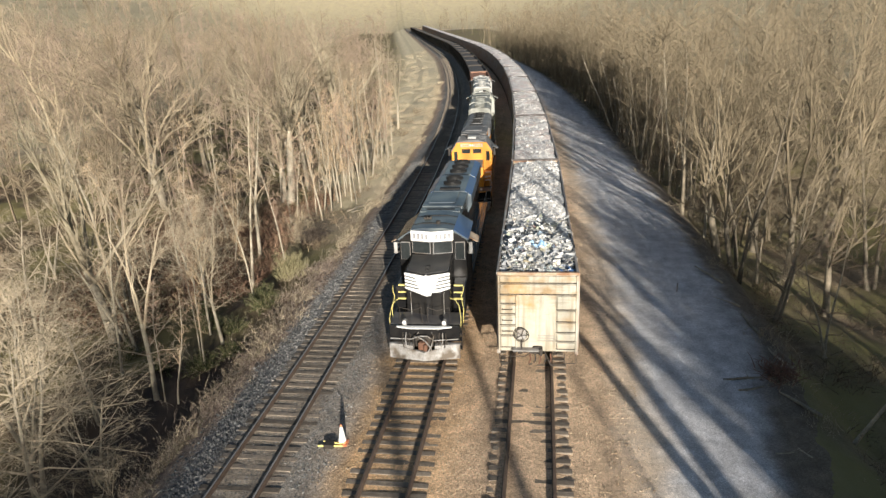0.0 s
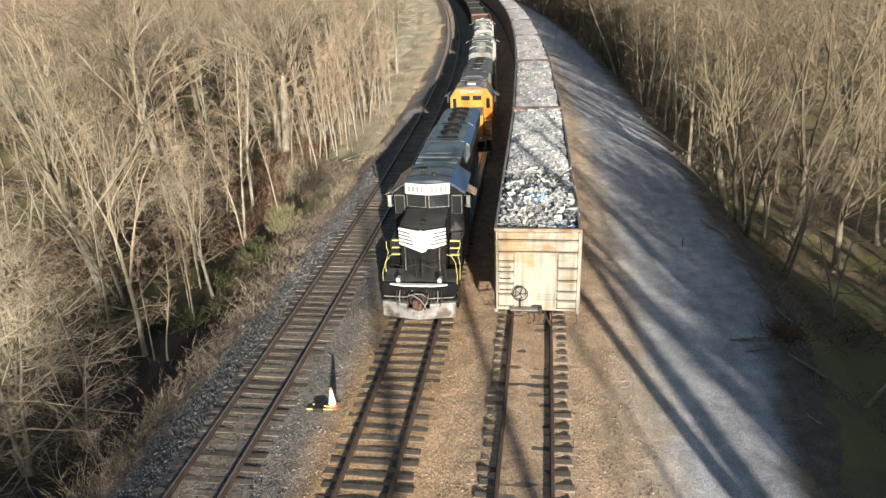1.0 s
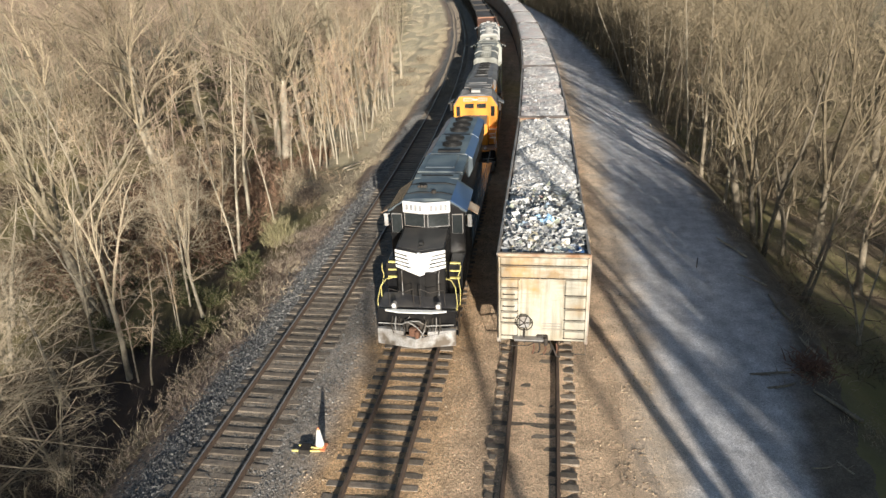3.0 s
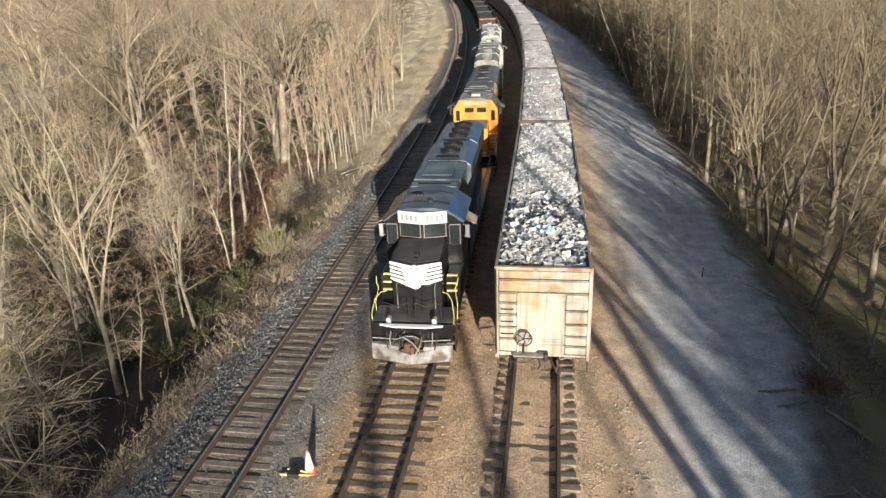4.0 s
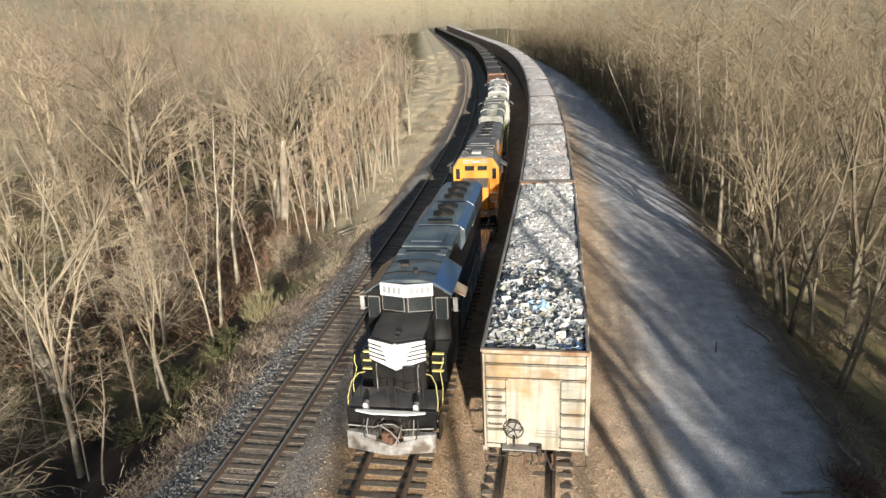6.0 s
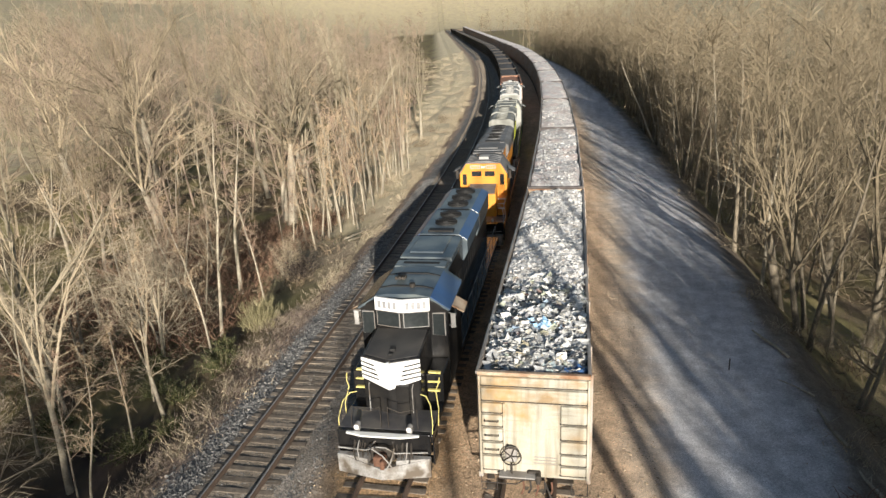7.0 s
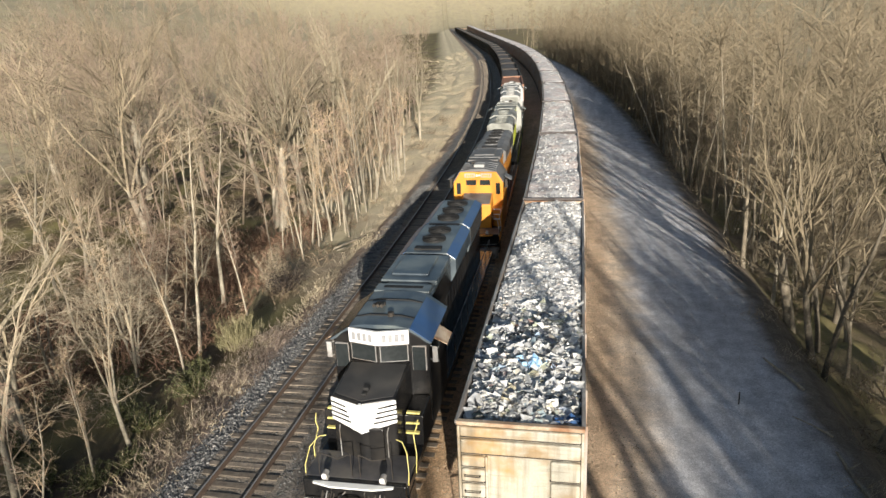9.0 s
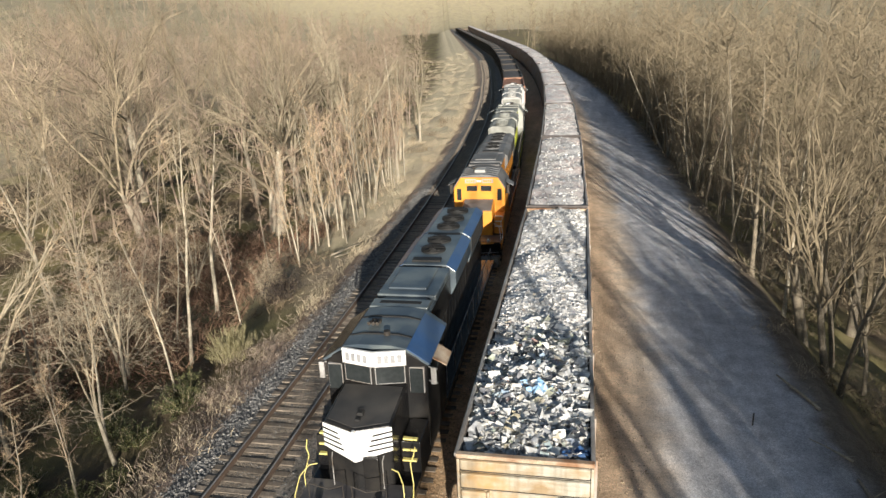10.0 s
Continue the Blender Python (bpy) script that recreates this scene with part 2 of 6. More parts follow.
def streaked_mat(name, c1, c2, grime, rust):
    """Old paint with run-down grime and rust."""
    m = mat(name, c1, c2, 1.8, 0.65, 0, 0.12, 26)
    nt = m.node_tree
    b = nt.nodes["Principled BSDF"]
    src = b.inputs["Base Color"].links[0].from_socket
    tc = nt.nodes.new("ShaderNodeTexCoord")
    for scale, stops, colour in (((5.0, 5.0, 0.45), [(0.47, (0, 0, 0)), (0.70, (0.8, 0.8, 0.8))], grime), ((1.3, 1.3, 2.6), [(0.46, (0, 0, 0)), (0.66, (0.95, 0.95, 0.95))], rust), ((0.6, 0.6, 7.0), [(0.58, (0, 0, 0)), (0.72, (0.7, 0.7, 0.7))], grime)):
        mp = nt.nodes.new("ShaderNodeMapping")
        mp.inputs["Scale"].default_value = scale
        nt.links.new(tc.outputs["Object"], mp.inputs[0])
        n = nt.nodes.new("ShaderNodeTexNoise")
        n.inputs["Scale"].default_value, n.inputs["Detail"].default_value = 1.0, 6
        nt.links.new(mp.outputs[0], n.inputs["Vector"])
        mx = nt.nodes.new("ShaderNodeMix")
        mx.data_type = "RGBA"
        amount = ramp(nt, n.outputs[0], stops)
        if colour is rust:
            sp = nt.nodes.new("ShaderNodeSeparateXYZ")
            nt.links.new(tc.outputs["Object"], sp.inputs[0])
            mr = nt.nodes.new("ShaderNodeMapRange")
            for k_, v_ in ((1, 2.2), (2, 3.7), (3, 0.25), (4, 1.0)):
                mr.inputs[k_].default_value = v_
            nt.links.new(sp.outputs[2], mr.inputs[0])
            mu = nt.nodes.new("ShaderNodeMath")
            mu.operation = "MULTIPLY"
            nt.links.new(amount, mu.inputs[0])
            nt.links.new(mr.outputs[0], mu.inputs[1])
            amount = mu.outputs[0]
        nt.links.new(amount, mx.inputs[0])
        nt.links.new(src, mx.inputs[6])
        mx.inputs[7].default_value = (*colour, 1)
        src = mx.outputs[2]
    # rust blooms round worn spots of the end wall
    for spot, reach, most in (((-0.95, -0.05, 3.75), 1.15, 0.75), ((-0.85, -0.05, 3.35), 0.55, 0.75), ((-0.3, 0.0, 2.78), 0.42, 0.85), ((1.2, -0.05, 2.08), 0.36, 0.6)):
        vm = nt.nodes.new("ShaderNodeVectorMath")
        vm.operation = "DISTANCE"
        nt.links.new(tc.outputs["Object"], vm.inputs[0])
        vm.inputs[1].default_value = spot
        n = nt.nodes.new("ShaderNodeTexNoise")
        n.inputs["Scale"].default_value, n.inputs["Detail"].default_value = 5.0, 6
        nt.links.new(tc.outputs["Object"], n.inputs["Vector"])
        wv = nt.nodes.new("ShaderNodeMath")
        wv.operation = "MULTIPLY_ADD"
        nt.links.new(n.outputs[0], wv.inputs[0])
        wv.inputs[1].default_value = reach * 1.6
        nt.links.new(vm.outputs["Value"], wv.inputs[2])
        mr = nt.nodes.new("ShaderNodeMapRange")
        for k_, v_ in ((1, reach * 0.65), (2, reach * 1.75), (3, most), (4, 0.0)):
            mr.inputs[k_].default_value = v_
        nt.links.new(wv.outputs[0], mr.inputs[0])
        mx = nt.nodes.new("ShaderNodeMix")
        mx.data_type = "RGBA"
        nt.links.new(mr.outputs[0], mx.inputs[0])
        nt.links.new(src, mx.inputs[6])
        mx.inputs[7].default_value = (0.36, 0.22, 0.085, 1)
        src = mx.outputs[2]
    nt.links.new(src, b.inputs["Base Color"])
    return m


M_CREAM = streaked_mat("cream_gondola_paint", (0.36, 0.338, 0.278), (0.46, 0.437, 0.368), (0.19, 0.165, 0.12), (0.27, 0.17, 0.072))
M_GONGREY = mat("weathered_gondola_side", (0.24, 0.215, 0.19), (0.42, 0.385, 0.345), 1.5, 0.75, 0, 0.1, 22, (0.28, 0.19, 0.13), 0.6)
M_RUSTRIM = mat("rust_stained_rim", (0.30, 0.20, 0.12), (0.58, 0.50, 0.39), 2.4, 0.75, 0, 0.15, 30, (0.22, 0.11, 0.055), 1.3)
M_RIMGREY = mat("worn_grey_rim", (0.15, 0.147, 0.145), (0.36, 0.35, 0.335), 2.2, 0.7, 0, 0.15, 24, (0.22, 0.19, 0.165), 0.8)
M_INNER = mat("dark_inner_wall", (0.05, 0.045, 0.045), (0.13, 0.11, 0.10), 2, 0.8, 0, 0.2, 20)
M_NEARBED = mat("dark_scrap_fines", (0.14, 0.145, 0.16), (0.52, 0.53, 0.56), 4.0, 0.8, 0, 0.8, 12, (0.20, 0.19, 0.18), 1.2, bdist=0.08)
M_COAL = mat("dark_load", (0.03, 0.03, 0.032), (0.09, 0.085, 0.085), 3, 0.8, 0, 0.5, 12)
M_BARK = mat("bark", (0.15, 0.128, 0.098), (0.43, 0.38, 0.29), 2.0, 0.9, 0, 0.6, 14, rand=0.3)
M_PALEBARK = mat("pale_bark", (0.18, 0.154, 0.115), (0.45, 0.395, 0.305), 1.6, 0.85, 0, 0.4, 10, rand=0.15)
M_TWIG = mat("twigs", (0.135, 0.108, 0.072), (0.41, 0.337, 0.232), 0.8, 0.9, 0, 0, 6, rand=0.28)
M_PALETWIG = mat("pale_twigs", (0.155, 0.132, 0.09), (0.385, 0.33, 0.235), 0.8, 0.9, 0, 0, 6, rand=0.2)
M_ROOTS = mat("dark_roots", (0.09, 0.05, 0.036), (0.24, 0.135, 0.095), 3, 0.9, 0, 0.2, 20)
# darker bark copy: the right-hand woods' shade is in its colour
M_SHADEBARK = mat("shade_bark", (0.10, 0.083, 0.06), (0.28, 0.235, 0.17), 2.0, 0.9, 0, 0.6, 14, rand=0.3)
M_RUSSET = island_mat("russet_brush", [(0.0, (0.13, 0.07, 0.045)), (0.6, (0.26, 0.15, 0.095)), (1.0, (0.40, 0.27, 0.18))], 0.9)
# olive twigs, darkened in colour for the same shade
M_OLIVETWIG = mat("olive_shade_twigs", (0.102, 0.08, 0.051), (0.27, 0.218, 0.143), 0.8, 0.9, 0, 0, 6, rand=0.25)
M_REDTWIG = mat("reddish_twigs", (0.19, 0.132, 0.095), (0.41, 0.295, 0.215), 0.8, 0.9, 0, 0, 6, rand=0.25)
M_DRYGRASS = island_mat("dry_grass", [(0.0, (0.32, 0.25, 0.165)), (0.5, (0.50, 0.415, 0.29)), (1.0, (0.64, 0.55, 0.40))], 0.9)
M_BANKGRASS = island_mat("bank_grass", [(0.0, (0.18, 0.135, 0.11)), (0.6, (0.33, 0.26, 0.21)), (1.0, (0.50, 0.41, 0.33))], 0.9)
M_BRUSH = island_mat("brushwood", [(0.0, (0.10, 0.07, 0.045)), (0.6, (0.22, 0.16, 0.10)), (1.0, (0.40, 0.31, 0.21))], 0.9)
M_LEAF = island_mat("olive_leaves", [(0.0, (0.05, 0.06, 0.022)), (0.6, (0.09, 0.10, 0.035)), (1.0, (0.17, 0.16, 0.06))], 0.8)
M_PALELEAF = island_mat("pale_leaves", [(0.0, (0.17, 0.155, 0.075)), (0.6, (0.32, 0.285, 0.15)), (1.0, (0.46, 0.41, 0.255))], 0.8)
# near-black leaves: the shade of a hollow put into colour
M_SHADELEAF = island_mat("shade_leaves", [(0.0, (0.02, 0.015, 0.015)), (0.7, (0.05, 0.035, 0.03)), (1.0, (0.10, 0.07, 0.05))], 0.8)
M_STONE = island_mat("ballast_stones", [(0.0, (0.055, 0.058, 0.061)), (0.5, (0.15, 0.151, 0.151)), (0.88, (0.29, 0.284, 0.276)), (1.0, (0.46, 0.44, 0.41))], 0.9)
M_TANSTONE = island_mat("tan_stones", [(0.0, (0.26, 0.18, 0.115)), (0.5, (0.46, 0.34, 0.225)), (1.0, (0.62, 0.49, 0.35))], 0.9)
M_SCRAP = island_mat("shredded_scrap", [(0.0, (0.06, 0.064, 0.075)), (0.05, (0.16, 0.17, 0.195)), (0.13, (0.40, 0.42, 0.45)), (0.30, (0.66, 0.67, 0.68)), (0.6, (0.84, 0.84, 0.82)), (0.84, (0.92, 0.92, 0.89)), (0.90, (0.62, 0.55, 0.40)), (0.94, (0.55, 0.62, 0.50)), (0.97, (0.34, 0.46, 0.62)), (1.0, (0.45, 0.27, 0.20))], 0.5, 0.0, 9.0)
M_SCRAPPALE = island_mat("pale_shredded_scrap", [(0.0, (0.42, 0.42, 0.43)), (0.08, (0.72, 0.715, 0.71)), (0.5, (0.89, 0.885, 0.87)), (0.93, (0.95, 0.94, 0.92)), (1.0, (0.66, 0.55, 0.47))], 0.55, 0.0, 5.0)
M_FINESGREY = mat("grey_scrap_fines", (0.30, 0.29, 0.285), (0.82, 0.80, 0.78), 1.6, 0.75, 0, 0.8, 8, (0.60, 0.51, 0.48), 0.5, bdist=0.08)
M_FINES = mat("scrap_fines", (0.60, 0.595, 0.59), (0.93, 0.92, 0.905), 3.5, 0.7, 0, 1.0, 9, (0.84, 0.82, 0.81), 0.6, bdist=0.10)
M_TANTWIG = mat("tan_twigs", (0.27, 0.19, 0.115), (0.58, 0.44, 0.29), 0.8, 0.9, 0, 0, 6, rand=0.2)
M_FARTWIG = mat("far_twigs", (0.092, 0.072, 0.048), (0.285, 0.226, 0.15), 0.05, 0.9, 0, 0, 0.4, (0.26, 0.195, 0.15), 0.045)
# paler twig copy; sunlight on the near branches is in the colour
M_ARCHTWIG = mat("lit_fine_twigs", (0.23, 0.188, 0.13), (0.48, 0.40, 0.288), 0.8, 0.9, 0, 0, 6, rand=0.12)
M_CONEORANGE = mat("cone_orange", (0.66, 0.21, 0.09), (0.78, 0.30, 0.15), 6, 0.6, 0, 0.02, 40)
M_BLUE = mat("blue_plastic", (0.20, 0.42, 0.70), (0.48, 0.68, 0.86), 5, 0.4, 0, 0.3, 12)

# ---------------------------------------------------------------- plan
def bend(y, k=1.0):
    """How far the line has swung to the left at the distance y."""
    if y < 15:
        return 0.0
    # the inner tracks turn a little sooner than the outer one
    k = 1 + (k - 1) * (1.5 - 1.05 * min(1.0, max(0.0, (y - 150) / 110)))
    if y < 250:
        return k * (y - 15) ** 2 / 2280
    return k * (24.22 + 0.203 * (y - 250))


TRACKS = {"left": (-8.9, 1.18), "middle": (-4.3, 1.18), "right": (0.06, 1.0)}


def on_track(track, y):
    """Centre and heading (radians, to the left) of a track at y."""
    x0, k = TRACKS[track]
    return x0 - bend(y, k), math.atan2(bend(y + 0.5, k) - bend(y - 0.5, k), 1.0)


def part(name, bm, material, parent=None, label="", smooth=False):
    me = bpy.data.meshes.new(name)
    bm.to_mesh(me)
    bm.free()
    for mm in (material if isinstance(material, (list, tuple)) else [material]):
        me.materials.append(mm)
    if smooth:
        for p in me.polygons:
            p.use_smooth = True
    ob = new(name, me)
    ob.parent = parent
    if label:
        tagged(ob, label)
    return ob


def mesh(name, verts, faces, material, parent=None, label="", smooth=False):
    me = bpy.data.meshes.new(name)
    me.from_pydata(verts, [], faces)
    me.materials.append(material)
    if smooth:
        for p in me.polygons:
            p.use_smooth = True
    me.update()
    ob = new(name, me)
    ob.parent = parent
    if label:
        tagged(ob, label)
    return ob


FINE = [True]  # switched off for vehicles far down the line


def box(bm, x0, x1, y0, y1, z0, z1, bevel=0.0, m=None):
    r = bmesh.ops.create_cube(bm, size=1.0)
    vs = r["verts"]
    bmesh.ops.transform(bm, verts=vs, matrix=Matrix.Translation(((x0 + x1) / 2, (y0 + y1) / 2, (z0 + z1) / 2)) @ Matrix.Diagonal((x1 - x0, y1 - y0, z1 - z0, 1)))
    if bevel and FINE[0]:
        es = list({e for v in vs for e in v.link_edges})
        g = bmesh.ops.bevel(bm, geom=es, offset=bevel, segments=2, affect="EDGES", profile=0.5)
        vs = list({v for f in g["faces"] for v in f.verts} | {v for v in vs if v.is_valid})
    if m is not None:
        bmesh.ops.transform(bm, verts=[v for v in vs if v.is_valid], matrix=m)
    return bm


def boxed(*a, **k):
    return box(bmesh.new(), *a, **k)


# ---------------------------------------------------------------- ground
def lerp_table(table, u):
    for (a, za), (b, zb) in zip(table, table[1:]):
        if u <= b:
            k = min(1.0, max(0.0, (u - a) / (b - a)))
            return za + (zb - za) * k * k * (3 - 2 * k)
    return table[-1][1]


PROFILE = [(-60, -5.2), (-28, -5.0), (-19.5, -3.4), (-16.5, -2.2), (-13.3, -1.45), (-11.5, -0.42), (-10.7, -0.25), (-10.0, -0.20), (-7.7, -0.195), (-6.6, -0.25), (-5.6, -0.205), (-3.0, -0.20), (-1.4, -0.25), (-0.8, -0.165), (0.85, -0.165), (1.3, -0.25), (2.4, -0.27), (4.0, -0.36), (9.7, -0.44), (10.4, -0.6), (12.6, -2.2), (20, -3.2), (45, -3.6)]


def lateral(x, y):
    return x + bend(y, 1.0 if x > -2 - bend(y) else 1.12)


def ground_z(x, y):
    u = lateral(x, y)
    z = lerp_table(PROFILE, u)
    if u < -12.2 and y < 36:
        # a deep ditch along the foot of the bank, dying out ahead
        z -= 1.5 * min(1.0, (36 - y) / 9) * max(0.0, 1 - ((u + 16.0) / 3.4) ** 2)
    if u < -12 or u > 9.5:
        d = min(1.0, (-12 - u if u < 0 else u - 9.5) / 5)
        z += d * 0.6 * noise.noise((x * 0.13, y * 0.13, 0.0)) + d * 0.16 * noise.noise((x * 0.6, y * 0.6, 3.0))
    elif u > 2.2:
        z += 0.06 * noise.noise((x * 0.8, y * 0.12, 5.0)) + 0.02 * noise.noise((x * 2.5, y * 2.5, 8.0))
    else:
        z += 0.035 * noise.noise((x * 1.7, y * 1.7, 2.0)) + 0.03 * noise.noise((x * 0.5, y * 0.35, 4.0))
    far = max(0.0, y - 820) / 380
    side = max(0.0, abs(u) - 80) / 260
    return z + 62 * min(1.0, far) ** 2 + 48 * min(1.0, side) ** 1.6


def build_ground():
    us = [-900, -600, -400, -340, -280, -220, -180, -150, -120, -100, -90, -80, -70] + [-60 + 2 * i for i in range(20)] + [-20.5 + 0.5 * i for i in range(18)] + [-11.5 + 0.25 * i for i in range(57)] + [3 + 0.6 * i for i in range(10)] + [9 + 0.5 * i for i in range(14)] + [16 + 2 * i for i in range(23)] + [62, 70, 80, 90, 100, 120, 150, 180, 220, 280, 340, 400, 600, 900]
    ys = [-400, -250, -160, -110] + [-80 + 3 * i for i in range(29)] + [7 + 0.4 * i for i in range(120)] + [55 + 1.0 * i for i in range(45)] + [100 + 3 * i for i in range(34)] + [202 + 8 * i for i in range(29)] + [440 + 40 * i for i in range(30)]
    verts, faces = [], []
    for y in ys:
        for u in us:
            x = u - bend(y, 1.0 if u > -2 else 1.12)
            verts.append((x, y, ground_z(x, y)))
    n = len(us)
    for j in range(len(ys) - 1):
        for i in range(n - 1):
            faces.append((j * n + i, j * n + i + 1, (j + 1) * n + i + 1, (j + 1) * n + i))
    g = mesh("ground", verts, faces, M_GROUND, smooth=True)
    lat = g.data.attributes.new("lateral", "FLOAT", "POINT")
    # verge colour spreads inward near the viewer, painting the road edge's shade
    lat.data.foreach_set("value", np.array([u + 0.2 * max(0.0, 29 - y) * max(0.0, min(1.0, (u - 5.5) / 2)) if y < 860 else -40 for y in ys for u in us], dtype=np.float32))
    # dry grass; also paints in sunlit ground past 42 m and far haze
    dry = g.data.attributes.new("dry", "FLOAT", "POINT")
    dry.data.foreach_set("value", np.array([max(0.0, min(1.0, (y - 42) / 22)) * max(0.0, min(1.0, (-12.2 - u) / 0.6, (u + 27) / 6)) if y < 860 and abs(u) < 75 else 0.6 for y in ys for u in us], dtype=np.float32))
    # where the ditch is darkened, for damp soil and shade together
    ditch_dark = g.data.attributes.new("ditch_dark", "FLOAT", "POINT")
    ditch_dark.data.foreach_set("value", np.array([max(0.0, min(1.0, 1.7 - abs(u + 17.5) / 2.4)) * max(0.0, min(1.0, (38 - y) / 8)) for y in ys for u in us], dtype=np.float32))
    tagged(g, "brown leaf-littered woodland ground with tan ballast bed and grey gravel road", "ground", kind="structure")
    return g


build_ground()


# ---------------------------------------------------------------- tracks
RAIL_PROFILE = [(-0.07, -0.17), (0.07, -0.17), (0.07, -0.155), (0.012, -0.135), (0.012, -0.04), (0.036, -0.03), (0.036, 0.0), (-0.036, 0.0), (-0.036, -0.03), (-0.012, -0.04), (-0.012, -0.135), (-0.07, -0.155)]


def build_rail(track, off, parent):
    ys = [-60 + 4 * i for i in range(20)] + [20 + 4 * i for i in range(60)] + [260 + 20 * i for i in range(29)]
    verts, faces = [], []
    n = len(RAIL_PROFILE)
    for y in ys:
        c, h = on_track(track, y)
        for a, z in RAIL_PROFILE:
            verts.append((c + (off + a) * math.cos(h), y + (off + a) * math.sin(h), z))
    for j in range(len(ys) - 1):
        for i in range(n):
            faces.append((j * n + i, j * n + (i + 1) % n, (j + 1) * n + (i + 1) % n, (j + 1) * n + i))
    rail = mesh("rail", verts, faces, M_RAIL, parent)
    if track == "left":
        # the running surface, worn bright
        v, f = [], []
        for j, y in enumerate(ys):
            c, h = on_track(track, y)
            for a, z in ((-0.026, 0.0005), (-0.026, 0.004), (0.026, 0.004), (0.026, 0.0005)):
                v.append((c + (off + a) * math.cos(h), y + (off + a) * math.sin(h), z))
        for j in range(len(ys) - 1):
            for i in range(3):
                f.append((j * 4 + i, j * 4 + i + 1, (j + 1) * 4 + i + 1, (j + 1) * 4 + i))
        mesh("running_surface", v, f, M_POLISHED, rail)
    return rail


TRACK_OBS = {}
for _t, _look in (("left", "dull brown"), ("middle", "rusty brown"), ("right", "dark brown")):
    tr = new("railway_track")
    tagged(tr, _look + " steel rails on weathered wooden ties bedded in ballast", "railway track", "parallel railway tracks", "structure")
    for off in (-0.7525, 0.7525):
        build_rail(_t, off, tr)
    TRACK_OBS[_t] = tr


# ---------------------------------------------------------------- shaping helpers
def rod(bm, a, b, r, n=6, r2=None):
    a, b = Vector(a), Vector(b)
    q = (b - a).to_track_quat("Z", "Y").to_matrix()
    r2 = r if r2 is None else r2
    ra = [bm.verts.new(a + q @ Vector((r * math.cos(6.2832 * k / n), r * math.sin(6.2832 * k / n), 0))) for k in range(n)]
    rb = [bm.verts.new(b + q @ Vector((r2 * math.cos(6.2832 * k / n), r2 * math.sin(6.2832 * k / n), 0))) for k in range(n)]
    for k in range(n):
        bm.faces.new((ra[k], ra[(k + 1) % n], rb[(k + 1) % n], rb[k]))
    bm.faces.new(ra[::-1])
    bm.faces.new(rb)
    return bm


def pipe(points, r, n=6):
    bm = bmesh.new()
    for a, b in zip(points, points[1:]):
        rod(bm, a, b, r, n)
    return bm


def slab(bm, pts, z0, z1):
    """A plan polygon raised from z0 to z1; each may be a number or a list, one height a corner."""
    n = len(pts)
    z0 = z0 if isinstance(z0, (list, tuple)) else [z0] * n
    z1 = z1 if isinstance(z1, (list, tuple)) else [z1] * n
    lo = [bm.verts.new((x, y, z)) for (x, y), z in zip(pts, z0)]
    hi = [bm.verts.new((x, y, z)) for (x, y), z in zip(pts, z1)]
    for k in range(n):
        bm.faces.new((lo[k], lo[(k + 1) % n], hi[(k + 1) % n], hi[k]))
    bm.faces.new(lo[::-1])
    bm.faces.new(hi)
    bmesh.ops.recalc_face_normals(bm, faces=bm.faces)
    return bm


def section(bm, prof, y0, y1):
    """A cross-section (x, z) drawn along y."""
    a = [bm.verts.new((x, y0, z)) for x, z in prof]
    b = [bm.verts.new((x, y1, z)) for x, z in prof]
    n = len(prof)
    for k in range(n):
        bm.faces.new((a[k], a[(k + 1) % n], b[(k + 1) % n], b[k]))
    bm.faces.new(a[::-1])
    bm.faces.new(b)
    bmesh.ops.recalc_face_normals(bm, faces=bm.faces)
    return bm


def softened(bm, w=0.03):
    bmesh.ops.bevel(bm, geom=[e for e in bm.edges if len(e.link_faces) == 2 and e.calc_face_angle(0) > 0.5], offset=w, segments=2, affect="EDGES", profile=0.5)
    return bm


def wheelset_part(parent, y, r=0.5):
    bm = bmesh.new()
    n = 20 if FINE[0] else 10
    for s in (-1, 1):
        rod(bm, (s * 0.69, y, r), (s * 0.80, y, r), r, n)
        rod(bm, (s * 0.66, y, r), (s * 0.69, y, r), r + 0.03, n)
    rod(bm, (-0.7, y, r), (0.7, y, r), 0.09, 8)
    return part("wheelset", bm, M_DARKSTEEL, parent)


def truck_part(parent, yc, axles, base, r=0.5):
    bm = bmesh.new()
    half = base / 2 + 0.45
    for s in (-1, 1):
        box(bm, s * 1.0 - 0.09, s * 1.0 + 0.09, yc - half, yc + half, r + 0.05, r + 0.32, 0.03)
        for k in range(axles):
            ya = yc - base / 2 + base * k / (axles - 1)
            box(bm, s * 1.03 - 0.13, s * 1.03 + 0.13, ya - 0.17, ya + 0.17, r - 0.18, r + 0.2, 0.03)
            if k + 1 < axles:
                ym = ya + base / (axles - 1) / 2
                for d in (-0.18, 0.0, 0.18):
                    rod(bm, (s * 1.02, ym + d, r - 0.12), (s * 1.02, ym + d, r + 0.2), 0.07, 8)
    box(bm, -1.0, 1.0, yc - 0.3, yc + 0.3, r + 0.05, r + 0.4, 0.04)
    t = part("truck", bm, M_DARKSTEEL, parent, "grimy dark steel wheel truck")
    for k in range(axles):
        wheelset_part(t, yc - base / 2 + base * k / (axles - 1), r)
    return t


